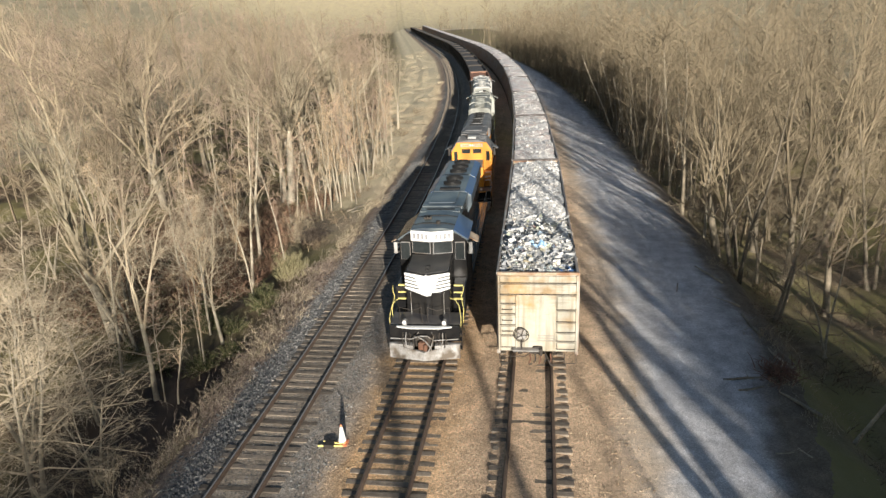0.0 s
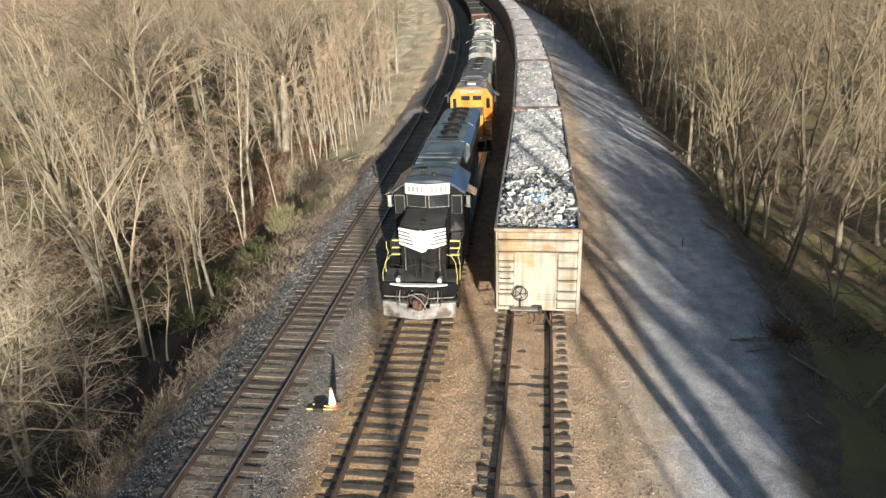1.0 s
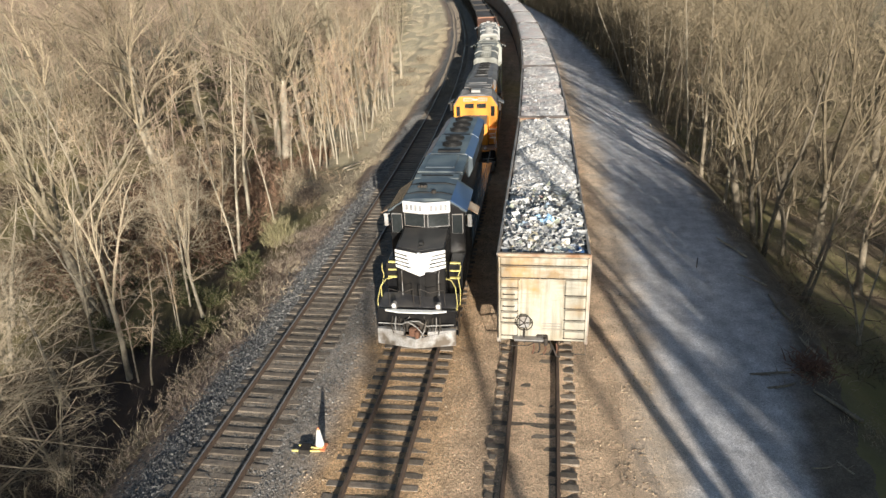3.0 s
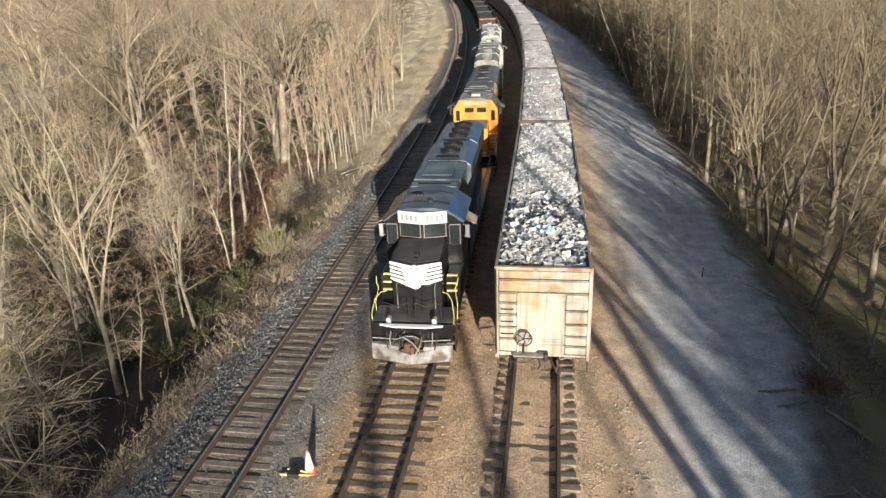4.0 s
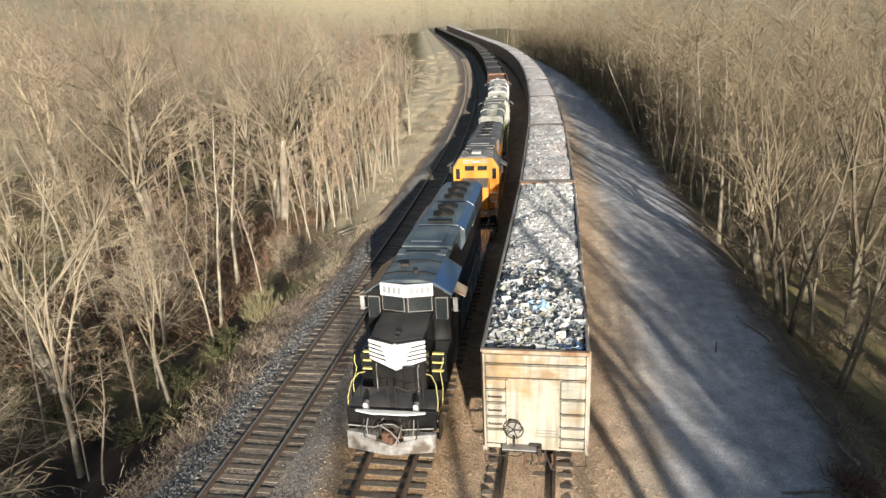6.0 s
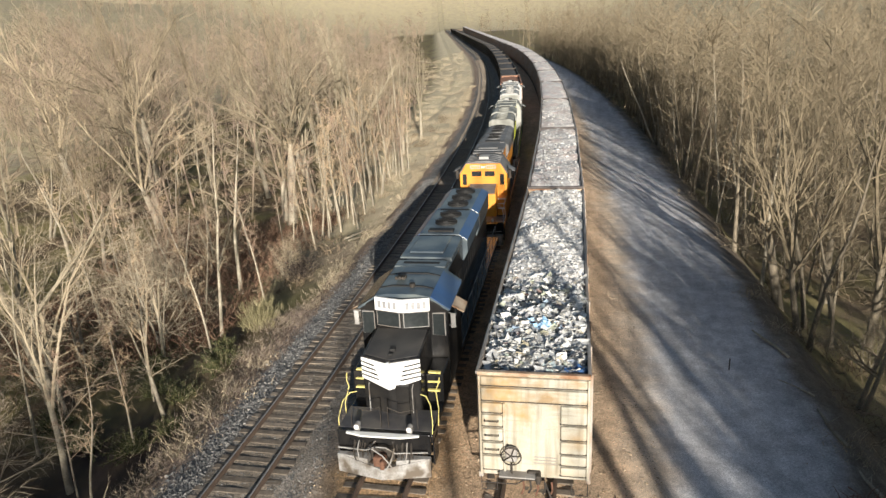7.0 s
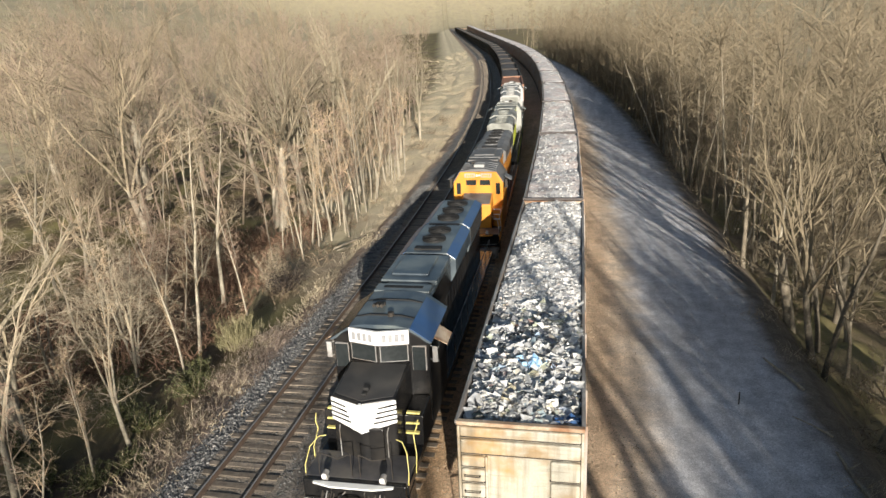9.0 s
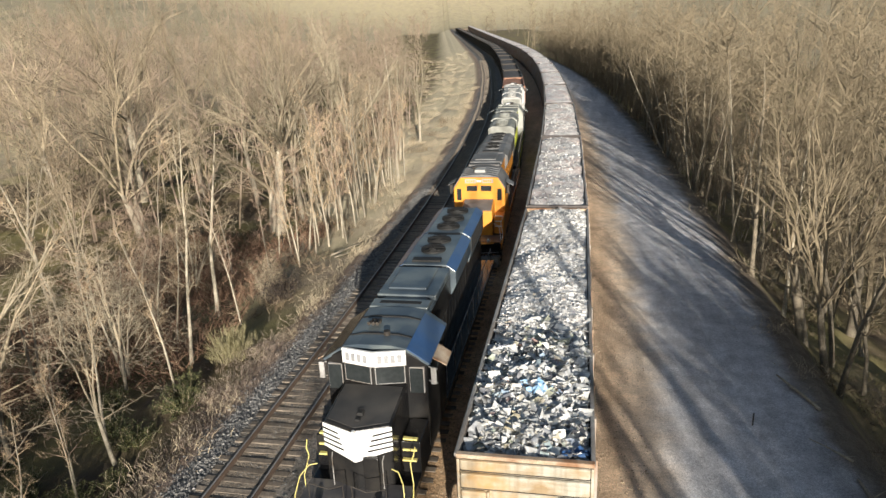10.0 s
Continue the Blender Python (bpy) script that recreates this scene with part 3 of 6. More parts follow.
def coupler_part(parent, y, s, m=None):
    """A knuckle coupler whose face looks along s (-1: towards smaller y)."""
    bm = bmesh.new()
    box(bm, -0.12, 0.12, min(y, y + s * -0.75), max(y, y + s * -0.75), 0.74, 0.98, 0.03)
    box(bm, -0.2, 0.2, min(y + s * 0.25, y), max(y + s * 0.25, y), 0.68, 1.02, 0.06)
    box(bm, 0.05, 0.2, min(y + s * 0.42, y + s * 0.2), max(y + s * 0.42, y + s * 0.2), 0.7, 1.0, 0.05)
    return part("coupler", bm, m or M_RUST, parent, "rust-brown iron knuckle coupler")


# ---------------------------------------------------------------- locomotives
def fan(parent, y, z, r=0.62, m=None):
    bm = bmesh.new()
    rod(bm, (0, y, z), (0, y, z + 0.07), r, 24)
    f = part("roof_fan", bm, m, parent)
    g = bmesh.new()
    for k in range(5):
        ro = r * (0.2 + 0.18 * k)
        for j in range(18):
            a, c = 6.2832 * j / 18, 6.2832 * (j + 1) / 18
            rod(g, (ro * math.cos(a), y + ro * math.sin(a), z + 0.11), (ro * math.cos(c), y + ro * math.sin(c), z + 0.11), 0.012, 3)
    for j in range(6):
        a = 6.2832 * j / 6
        rod(g, (0, y, z + 0.12), (r * math.cos(a), y + r * math.sin(a), z + 0.12), 0.018, 4)
    rod(g, (0, y, z + 0.06), (0, y, z + 0.085), r * 0.9, 20)
    part("grille", g, m if m in (M_OLIVEROOF, M_PALEROOF) else M_VENT, f)
    return f


def diesel(name, label, group, mats, vnose=True, trim=None, hatch=None, slope=None):
    """A hood-unit locomotive: y = 0 at the pilot, the hood running back along +y; rail tops at z = 0."""
    root = new(name)
    tagged(root, label, "locomotive", group)
    body, roof, front, nose_top, stripe = (mats[k] for k in ("body", "roof", "front", "nose_top", "stripe"))
    L = 20.4
    # frame, tank, running gear
    part("underframe", boxed(-1.5, 1.5, 0.55, L, 1.08, 1.36, 0.03), M_BLACK if vnose else M_DARKSTEEL, root)
    bm = bmesh.new()
    section(bm, [(-1.35, 1.08), (1.35, 1.08), (1.35, 0.5), (1.05, 0.28), (-1.05, 0.28), (-1.35, 0.5)], 7.9, 12.6)
    part("fuel_tank", softened(bm, 0.05), M_DARKSTEEL, root)
    truck_part(root, 4.3, 3, 3.9)
    truck_part(root, 16.3, 3, 3.9)
    coupler_part(root, 0.0, -1)
    coupler_part(root, L + 0.35, 1)
    # front end: plow, end sheet, anticlimber, hoses, ditch lights
    bm = bmesh.new()
    for s in (-1, 1):
        slab(bm, [(0, -0.12), (s * 1.46, 0.22), (s * 1.46, 0.30), (0, 0.0)], [0.14, 0.12, 0.12, 0.14], [0.52, 0.76, 0.76, 0.52])
        slab(bm, [(s * 0.45, 0.02), (s * 1.46, 0.24), (s * 1.46, 0.36), (s * 0.45, 0.36)], 0.5, 0.76)
    part("snow_plow", bm, M_SILVER, root, "dusty silver steel snow plow with scuffed edges")
    part("end_sheet", boxed(-1.46, 1.46, 0.36, 0.55, 0.80, 1.5, 0.03), M_BLACK, root)
    part("front_deck", boxed(-1.46, 1.46, 0.553, 1.75, 1.363, 1.5, 0.02), M_DECK, root)
    bm = bmesh.new()
    slab(bm, [(-1.14, 0.26), (-0.6, 0.12), (0.6, 0.12), (1.14, 0.26), (1.14, 0.358), (-1.14, 0.358)], 1.455, 1.505)
    part("anticlimber", softened(bm, 0.02), M_WHITE if vnose else front, root, "white-painted anticlimber ledge")
    for s in (-1, 1):
        bm = bmesh.new()
        box(bm, s * 0.82 - 0.09, s * 0.82 + 0.09, 0.38, 0.54, 1.5, 1.58, 0.02)
        rod(bm, (s * 0.82, 0.36, 1.65), (s * 0.82, 0.56, 1.65), 0.085, 14)
        dl = part("ditch_light", bm, M_RIMGREY, root, "grey metal ditch light housing")
        bm = bmesh.new()
        rod(bm, (s * 0.82, 0.335, 1.65), (s * 0.82, 0.362, 1.65), 0.072, 14)
        part("lens", bm, M_WHITE, dl, "white round lens")
        for k in range(4):
            x = s * (0.42 + 0.15 * k)
            part("hose", pipe([(x, 0.34, 1.12), (x + s * 0.03, 0.2, 0.95), (x + s * 0.05, 0.2, 0.78), (x + s * 0.10, 0.26, 0.66)], 0.026), M_DARKSTEEL, root)
        bm = bmesh.new()
        for k, z in enumerate((0.34, 0.66, 0.98)):
            box(bm, s * 1.22, s * 1.5, 0.62 + 0.1 * k, 0.95 + 0.1 * k, z, z + 0.04, 0)
        box(bm, s * 1.5 - 0.02, s * 1.5 + 0.02, 0.6, 1.25, 0.3, 1.1, 0)
        part("step_well", bm, M_BLACK, root)
    if vnose:
        for s in (-1, 1):
            for k in range(3):
                part("hose", pipe([(s * (0.62 + 0.13 * k), 0.30, 1.22), (s * (0.64 + 0.13 * k), 0.12, 1.0), (s * (0.60 + 0.13 * k), 0.08, 0.74), (s * (0.52 + 0.13 * k), 0.10, 0.52)], 0.019), M_RIMGREY if k == 1 else M_DARKSTEEL, root)
        part("air_hose", pipe([(-0.25, 0.34, 1.2), (-0.38, 0.05, 1.16), (-0.2, -0.2, 1.28), (0.12, -0.25, 1.1), (0.3, -0.22, 0.82), (0.34, -0.1, 0.6)], 0.022), M_RIMGREY, root, "dusty hanging air hose")
        part("air_hose", pipe([(0.3, 0.34, 1.2), (0.42, 0.0, 1.2), (0.36, -0.2, 0.9), (0.2, -0.25, 0.62)], 0.022), M_SILVER, root, "dusty hanging air hose")
        part("coupler_pocket", boxed(-0.38, 0.38, 0.14, 0.36, 0.66, 1.08, 0.04), M_DARKSTEEL, root, "grimy dark coupler pocket")
    part("uncoupling_lever", pipe([(-1.4, 0.2, 1.0), (-0.5, 0.1, 1.02), (-0.2, 0.05, 1.18), (0.15, 0.05, 1.18), (0.42, 0.08, 0.98), (1.4, 0.2, 1.0)], 0.02), M_SILVER, root)
    # nose
    bm = bmesh.new()
    if vnose:
        pts = [(-0.94, 1.78), (0, 1.42), (0.94, 1.78), (0.94, 3.75), (-0.94, 3.75)]
        slab(bm, pts, 1.36, [3.32, 3.30, 3.32, 3.50, 3.50])
    else:
        pts = [(-0.92, 1.95), (0.92, 1.95), (0.92, 3.6), (-0.92, 3.6)]
        slab(bm, pts, 1.36, [2.85, 2.85, 3.15, 3.15])
    nose = part("nose", softened(bm, 0.06), body if vnose else front, root)
    bm = bmesh.new()
    if vnose:
        slab(bm, [(-0.86, 1.90), (0, 1.56), (0.86, 1.90), (0.86, 3.5), (-0.86, 3.5)], [3.33, 3.31, 3.33, 3.47, 3.47], [3.345, 3.325, 3.345, 3.485, 3.485])
    else:
        slab(bm, [(-0.84, 2.05), (0.84, 2.05), (0.84, 3.55), (-0.84, 3.55)], [2.86, 2.86, 3.12, 3.12], [2.885, 2.885, 3.155, 3.155])
    part("nose_top_panel", bm, nose_top, nose, "dusty dark non-slip panel")
    if vnose:
        # white chevron with dark bands let into its outer halves
        w = bmesh.new()
        bands = []
        for s in (-1, 1):
            def q(bm_, f0, f1, d, za0, za1, zb0, zb1):
                p0 = Vector((s * 0.95 * f0, 1.42 + 0.36 * f0, 0))
                p1 = Vector((s * 0.95 * f1, 1.42 + 0.36 * f1, 0))
                nrm = Vector((s * 0.36, -0.95, 0)).normalized() * d
                slab(bm_, [tuple((p0 + nrm)[:2]), tuple((p1 + nrm)[:2]), tuple(p1[:2]), tuple(p0[:2])], [za0, za1, za1, za0], [zb0, zb1, zb1, zb0])
            q(w, 0.0, 1.0, 0.02, 2.36, 2.58, 3.26, 3.29)
            for j in range(4):
                k = bmesh.new()
                bands.append(k)
                za = 2.665 + 0.152 * j
                q(k, 0.34 + 0.05 * j, 1.0, 0.03, za - 0.05, za + 0.01, za + 0.0, za + 0.06)
        ch = part("chevron", w, stripe, nose, "white chevron nose panel with dark bands")
        for k in bands:
            part("chevron_band", k, M_BLACK, ch)
        bm = bmesh.new()
        box(bm, -0.09, 0.09, 2.05, 2.28, 3.34, 3.46, 0.03)
        box(bm, -0.07, 0.07, 1.82, 1.95, 3.33, 3.40, 0.02)
        part("nose_vent", bm, M_VENT, nose)
        for s in (-1, 1):
            part("grab_iron", pipe([(s * 0.72, 1.66, 1.4), (s * 0.70, 1.54, 1.5), (s * 0.70, 1.54, 2.35), (s * 0.72, 1.66, 2.45)], 0.014), M_SILVER, nose)
            part("walkway_chain", pipe([(s * 1.05, 0.62, 1.36), (s * 1.03, 0.62, 2.2), (s * 0.5, 0.64, 2.05), (s * 0.12, 0.64, 2.2), (s * 0.12, 0.64, 1.36)], 0.013), M_DARKSTEEL, nose)
        bm = bmesh.new()
        rod(bm, (0, 1.46, 3.24), (0, 1.36, 3.24), 0.075, 12)
        part("headlight", bm, M_WHITE, nose, "small white nose headlight")
        # door and grab irons below the chevron
        bm = bmesh.new()
        box(bm, 0.20, 0.62, 1.44, 1.56, 1.42, 2.5, 0.02, Matrix.Translation((0, -0.02, 0)))
        part("nose_door", bm, body, nose)
    # cab
    cz = 4.12 if vnose else 4.05
    bm = bmesh.new()
    yf = 3.72
    if vnose:
        pts = [(-1.52, yf + 0.12), (-0.93, yf), (0, yf - 0.22), (0.93, yf), (1.52, yf + 0.12), (1.52, 6.45), (-1.52, 6.45)]
        slab(bm, pts, 1.36, [cz, 4.50, 4.50, 4.50, cz, cz, cz])
    else:
        section(bm, [(-1.52, 1.36), (1.52, 1.36), (1.52, 3.75), (1.1, 4.42), (-1.1, 4.42), (-1.52, 3.75)], yf, 6.6)
    cab = part("cab", softened(bm, 0.05), body if vnose else front, root)
    bm = bmesh.new()
    if vnose:
        section(bm, [(-1.60, 4.10), (-0.98, 4.54), (-0.5, 4.62), (0.5, 4.62), (0.98, 4.54), (1.60, 4.10), (1.56, 4.04), (0.9, 4.44), (-0.9, 4.44), (-1.56, 4.04)], yf + 0.08, 6.55)
    else:
        section(bm, [(-1.56, 3.80), (-1.12, 4.44), (-0.4, 4.58), (0.4, 4.58), (1.12, 4.44), (1.56, 3.80), (1.52, 3.74), (1.05, 4.40), (-1.05, 4.40), (-1.52, 3.74)], yf + 0.1, 6.7)
    cr = part("cab_roof", bm, roof, cab, "dusty sloping cab roof")
    bm = bmesh.new()
    rod(bm, (0.2, 4.5, 4.6), (0.2, 4.5, 4.75), 0.1, 12)
    part("antenna", bm, M_DARKSTEEL, cr)
    bm = bmesh.new()
    for d in (-0.1, 0, 0.1):
        rod(bm, (-0.35 + d, 5.3, 4.72), (-0.35 + d * 1.3, 4.95, 4.74), 0.025, 8, 0.06)
    box(bm, -0.5, -0.2, 5.25, 5.4, 4.6, 4.72)
    part("horn", bm, M_DARKSTEEL, cr)
    for yb in ((4.5, 5.75) if vnose else (4.2, 4.75, 5.3, 5.85)):
        part("roof_rib", section(bmesh.new(), [(-0.95, 4.56), (-0.5, 4.65), (0.5, 4.65), (0.95, 4.56), (0.9, 4.48), (-0.9, 4.48)] if vnose else [(-1.1, 4.48), (-0.4, 4.6), (0.4, 4.6), (1.1, 4.48), (1.0, 4.4), (-1.0, 4.4)], yb, yb + 0.08), M_VENT if slope else roof, cr)
    if slope:
        # left sheet stays black; the right one has sky reflection in its colour
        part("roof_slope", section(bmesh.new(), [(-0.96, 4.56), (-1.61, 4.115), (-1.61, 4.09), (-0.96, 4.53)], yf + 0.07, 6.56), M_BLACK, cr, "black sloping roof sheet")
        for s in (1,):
            part("roof_slope", section(bmesh.new(), [(s * 0.96, 4.56), (s * 1.61, 4.115), (s * 1.61, 4.09), (s * 0.96, 4.53)], yf + 0.07, 6.3), slope, cr, "black sloping roof sheet with painted-in sky blue")
    else:
        part("air_conditioner", boxed(-0.32, 0.32, 4.3, 5.0, 4.56, 4.76, 0.04), M_PALEROOF, cr, "pale grey box on the cab roof")
    # number panel over the windscreen, with plain bars for its figures
    panels = []
    if vnose:
        for s in (-1, 1):
            bm = bmesh.new()
            panels.append(bm)
            slab(bm, [(0, yf - 0.29), (s * 0.94, yf - 0.06), (s * 0.94, yf + 0.02), (0, yf - 0.2)], 4.10, 4.55)
    else:
        for s in (-1, 1):
            panels.append(boxed(s * 0.5 - 0.33, s * 0.5 + 0.33, yf - 0.05, yf + 0.02, 4.10, 4.34, 0.015))
    panels = [part("number_panel", bm, M_WHITE if vnose else M_PALEROOF, cab, "white number panel above the windscreen" if vnose else "") for bm in panels]
    for s, nb in zip((-1, 1), panels):
        for k in range(4):
            bm = bmesh.new()
            x = s * (0.22 + 0.185 * k) if vnose else s * 0.5 + 0.13 * (k - 1.5)
            y = (yf - 0.29 + abs(x) * 0.245) if vnose else yf - 0.05
            if vnose:
                slab(bm, [(x - 0.06, y - 0.012 - s * 0.014), (x + 0.06, y - 0.012 + s * 0.014), (x + 0.06, y + 0.004 + s * 0.014), (x - 0.06, y + 0.004 - s * 0.014)], 4.19, 4.44)
            else:
                box(bm, x - 0.045, x + 0.045, y - 0.01, y + 0.01, 4.15, 4.29)
            part("figure_bar", bm, M_FIGURE if vnose else front, nb)
    if not vnose:
        bm = bmesh.new()
        for x in (-0.07, 0.07):
            rod(bm, (x, yf - 0.08, 4.22), (x, yf + 0.02, 4.22), 0.06, 10)
        part("headlight", bm, M_WHITE, cab, "pale twin headlight")
    # windscreens and side front windows
    for s in (-1, 1):
        f = bmesh.new()
        g = bmesh.new()
        if vnose:
            def wq(bm_, f0, f1, d0, d1, z0, z1):
                pa = Vector((s * 0.93 * f0, yf - 0.22 + 0.22 * f0, 0))
                pb = Vector((s * 0.93 * f1, yf - 0.22 + 0.22 * f1, 0))
                n_ = Vector((s * 0.22, -0.93, 0)).normalized()
                slab(bm_, [tuple((pa + n_ * d1)[:2]), tuple((pb + n_ * d1)[:2]), tuple((pb + n_ * d0)[:2]), tuple((pa + n_ * d0)[:2])], z0, z1)
            wq(f, 0.06, 0.96, 0.0, 0.03, 3.52, 4.08)
            wq(g, 0.085, 0.935, 0.02, 0.036, 3.54, 4.06)
            win = part("windscreen", f, M_RIMGREY, cab, "dull metal-framed windscreen")
            part("pane", g, M_GLASS, win, "dark reflective windscreen glass")
            f2, g2 = bmesh.new(), bmesh.new()
            box(f2, s * 1.22 - 0.22, s * 1.22 + 0.22, yf - 0.01, yf + 0.1, 3.18, 4.0, 0.02, Matrix.Translation((0, 0.02, 0)))
            box(g2, s * 1.22 - 0.195, s * 1.22 + 0.195, yf - 0.02, yf + 0.02, 3.205, 3.975)
            win = part("front_door_window", f2, M_RIMGREY, cab, "worn grey-framed front door window")
            part("pane", g2, M_GLASS, win)
        else:
            box(f, s * 0.42 - 0.36, s * 0.42 + 0.36, yf - 0.03, yf + 0.02, 3.46, 4.02, 0.02)
            box(g, s * 0.42 - 0.31, s * 0.42 + 0.31, yf - 0.04, yf, 3.62, 3.94)
            win = part("windscreen", f, front, cab)
            part("pane", g, M_GLASS, win)
            g2 = bmesh.new()
            box(g2, s * 1.2 - 0.13, s * 1.2 + 0.13, yf - 0.02, yf + 0.02, 3.05, 3.75, 0.02)
            part("front_door_window", g2, M_GLASS, cab)
        # side windows, awning, wind deflector mirror
        g = bmesh.new()
        for y0 in (4.35, 5.25):
            box(g, s * 1.52 - 0.02, s * 1.52 + 0.02, y0, y0 + 0.75, 3.25, 3.9, 0.01)
        part("side_window", g, M_GLASS, cab)
        bm = bmesh.new()
        slab(bm, [(s * 1.54, 4.3), (s * 1.98, 4.35), (s * 1.98, 5.2), (s * 1.54, 5.25)], [4.03, 3.78, 3.78, 4.03], [4.06, 3.81, 3.81, 4.06])
        part("awning", bm, M_RUSTRIM if vnose else roof, cab, "faded tan window awning")
        bm = bmesh.new()
        box(bm, s * 1.69 - 0.08, s * 1.69 + 0.08, yf + 0.14, yf + 0.18, 3.42, 3.95, 0.01)
        rod(bm, (s * 1.5, yf + 0.3, 3.9), (s * 1.8, yf + 0.18, 3.9), 0.018)
        rod(bm, (s * 1.5, yf + 0.3, 3.45), (s * 1.8, yf + 0.18, 3.45), 0.018)
        part("mirror", bm, M_SILVER if vnose else M_DARKSTEEL, cab, "pale-framed cab mirror")
    # hood in sections, roof sheets, vents
    hw = 0.98
    hood = part("hood", softened(bmesh_box(-hw, hw, 6.45, 19.3, 1.36, 4.30), 0.06), body, root)
    part("hood_roof", softened(section(bmesh.new(), [(-1.0, 4.24), (1.0, 4.24), (1.0, 4.34), (0.7, 4.48), (-0.7, 4.48), (-1.0, 4.34)], 6.5, 19.3), 0.02), roof, hood, "flat dusty hood roof")
    bm = bmesh.new()
    box(bm, -0.98, 0.98, 6.62, 7.3, 4.46, 4.60, 0.04)
    box(bm, -1.04, 1.04, 7.75, 10.5, 4.36, 4.56, 0.05)
    box(bm, -0.75, 0.62, 8.2, 10.3, 4.54, 4.64, 0.05)
    part("roof_hatch", bm, hatch or roof, hood, "raised roof hatch cover")
    bm = bmesh.new()
    section(bm, [(-1.0, 3.35), (-1.20, 3.75), (-1.20, 4.32), (-0.86, 4.56), (0.86, 4.56), (1.20, 4.32), (1.20, 3.75), (1.0, 3.35)], 10.75, 14.6)
    part("dynamic_brake_housing", softened(bm, 0.04), roof, hood, "flared dusty brake-grid housing")
    bm = bmesh.new()
    section(bm, [(-1.0, 3.1), (-1.12, 3.5), (-1.12, 4.28), (-0.80, 4.50), (0.80, 4.50), (1.12, 4.28), (1.12, 3.5), (1.0, 3.1)], 15.1, 19.25)
    part("radiator_housing", softened(bm, 0.04), roof, hood, "flared radiator housing")
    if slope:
        # these slopes too carry the reflected sky as blue colour
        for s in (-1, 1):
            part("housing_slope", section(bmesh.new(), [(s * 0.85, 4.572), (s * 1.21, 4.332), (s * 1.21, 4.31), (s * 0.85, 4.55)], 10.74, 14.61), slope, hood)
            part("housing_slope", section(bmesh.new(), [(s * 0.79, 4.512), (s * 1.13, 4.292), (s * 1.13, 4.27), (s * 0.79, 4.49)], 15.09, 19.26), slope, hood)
        for y in (7.0, 10.62, 14.85):
            part("roof_grate", boxed(-0.7, 0.7, y - 0.12, y + 0.12, 4.4, 4.61 if y < 8 else 4.53, 0.02), M_VENT, hood, "black roof grate")
    for y in (11.5,):
        bm = bmesh.new()
        box(bm, -0.55, 0.55, y - 0.45, y - 0.05, 4.55, 4.63, 0.02)
        part("exhaust_outlet", bm, M_VENT, hood)
    for y in (12.5, 13.75):
        fan(hood, y, 4.55, 0.50, M_VENT if slope else roof)
    for y in (15.9, 17.2, 18.5):
        fan(hood, y, 4.49, 0.52, M_VENT if slope else roof)
    for s in (-1, 1):
        for k in range(9):
            part("radiator_shutter", boxed(s * 1.13 - 0.015, s * 1.13 + 0.015, 15.3 + 0.42 * k, 15.62 + 0.42 * k, 3.55, 4.22), M_VENT, hood)
        for k in range(11):
            part("hood_door", boxed(s * hw - 0.012, s * hw + 0.012, 7.6 + 0.66 * k, 8.18 + 0.66 * k, 1.6, 3.15), trim or body, hood)
        # side handrails
        bm = bmesh.new()
        for k in range(9):
            y = 6.9 + 1.55 * k
            rod(bm, (s * 1.46, y, 1.36), (s * 1.46, y, 2.36), 0.017, 5)
        rod(bm, (s * 1.46, 6.9, 2.36), (s * 1.46, 19.3, 2.36), 0.019, 5)
        part("side_handrail", bm, M_SILVER, root, "thin pale side handrail")
        # front corner handrails and step bars
        c = M_YELLOW if vnose else M_WHITE
        part("corner_handrail", pipe([(s * 1.47, 0.62, 1.15), (s * 1.49, 0.70, 1.7), (s * 1.40, 0.95, 2.15), (s * 1.22, 1.2, 2.32), (s * 1.02, 1.3, 2.32)], 0.014), c, root, "bent yellow corner handrail")
        part("corner_handrail", pipe([(s * 1.5, 1.45, 1.15), (s * 1.53, 1.5, 1.75), (s * 1.42, 1.7, 2.25), (s * 1.5, 1.75, 2.45), (s * 1.52, 1.9, 2.62)], 0.014), c, root)
        for z in (1.85, 2.12, 2.40):
            bm = bmesh.new()
            box(bm, s * 1.22 - 0.2, s * 1.22 + 0.2, 2.35 + 0.35 * (z - 1.85), 2.47 + 0.35 * (z - 1.85), z - 0.025, z + 0.025, 0.008)
            part("cab_step", bm, c, root, "yellow-edged cab step")
        part("cab_step_side", boxed(s * 1.24 - 0.28, s * 1.24 + 0.28, 2.5, 3.7, 1.36, 2.36, 0.03), body, root)
    if trim:
        bm = bmesh.new()
        for s in (-1, 1):
            box(bm, s * 1.5 - 0.02, s * 1.52 + 0.02, 0.6, 20.3, 1.06, 1.38)
        part("sill_stripe", bm, trim, root)
        for s in (-1, 1):
            part("side_stripe", boxed(s * hw - 0.014, s * hw + 0.014, 6.6, 19.2, 3.2, 4.2), trim, hood)
    return root


def bmesh_box(x0, x1, y0, y1, z0, z1):
    return boxed(x0, x1, y0, y1, z0, z1)


def stand_on(ob, track, y0, length, dx=0.0, backwards=False):
    """Sets a vehicle whose front is at local y = 0 on a track, both ends on its centre line."""
    xa, _ = on_track(track, y0)
    xb, _ = on_track(track, y0 + length)
    ob.matrix_world = pose(xa + dx, y0, 0, 0, 0, math.degrees(math.atan2(xa - xb, length)))
    if backwards:
        ob.matrix_world = ob.matrix_world @ pose(0, length, 0, 0, 0, 180)
    return ob


LOCOS = "coupled diesel locomotives"
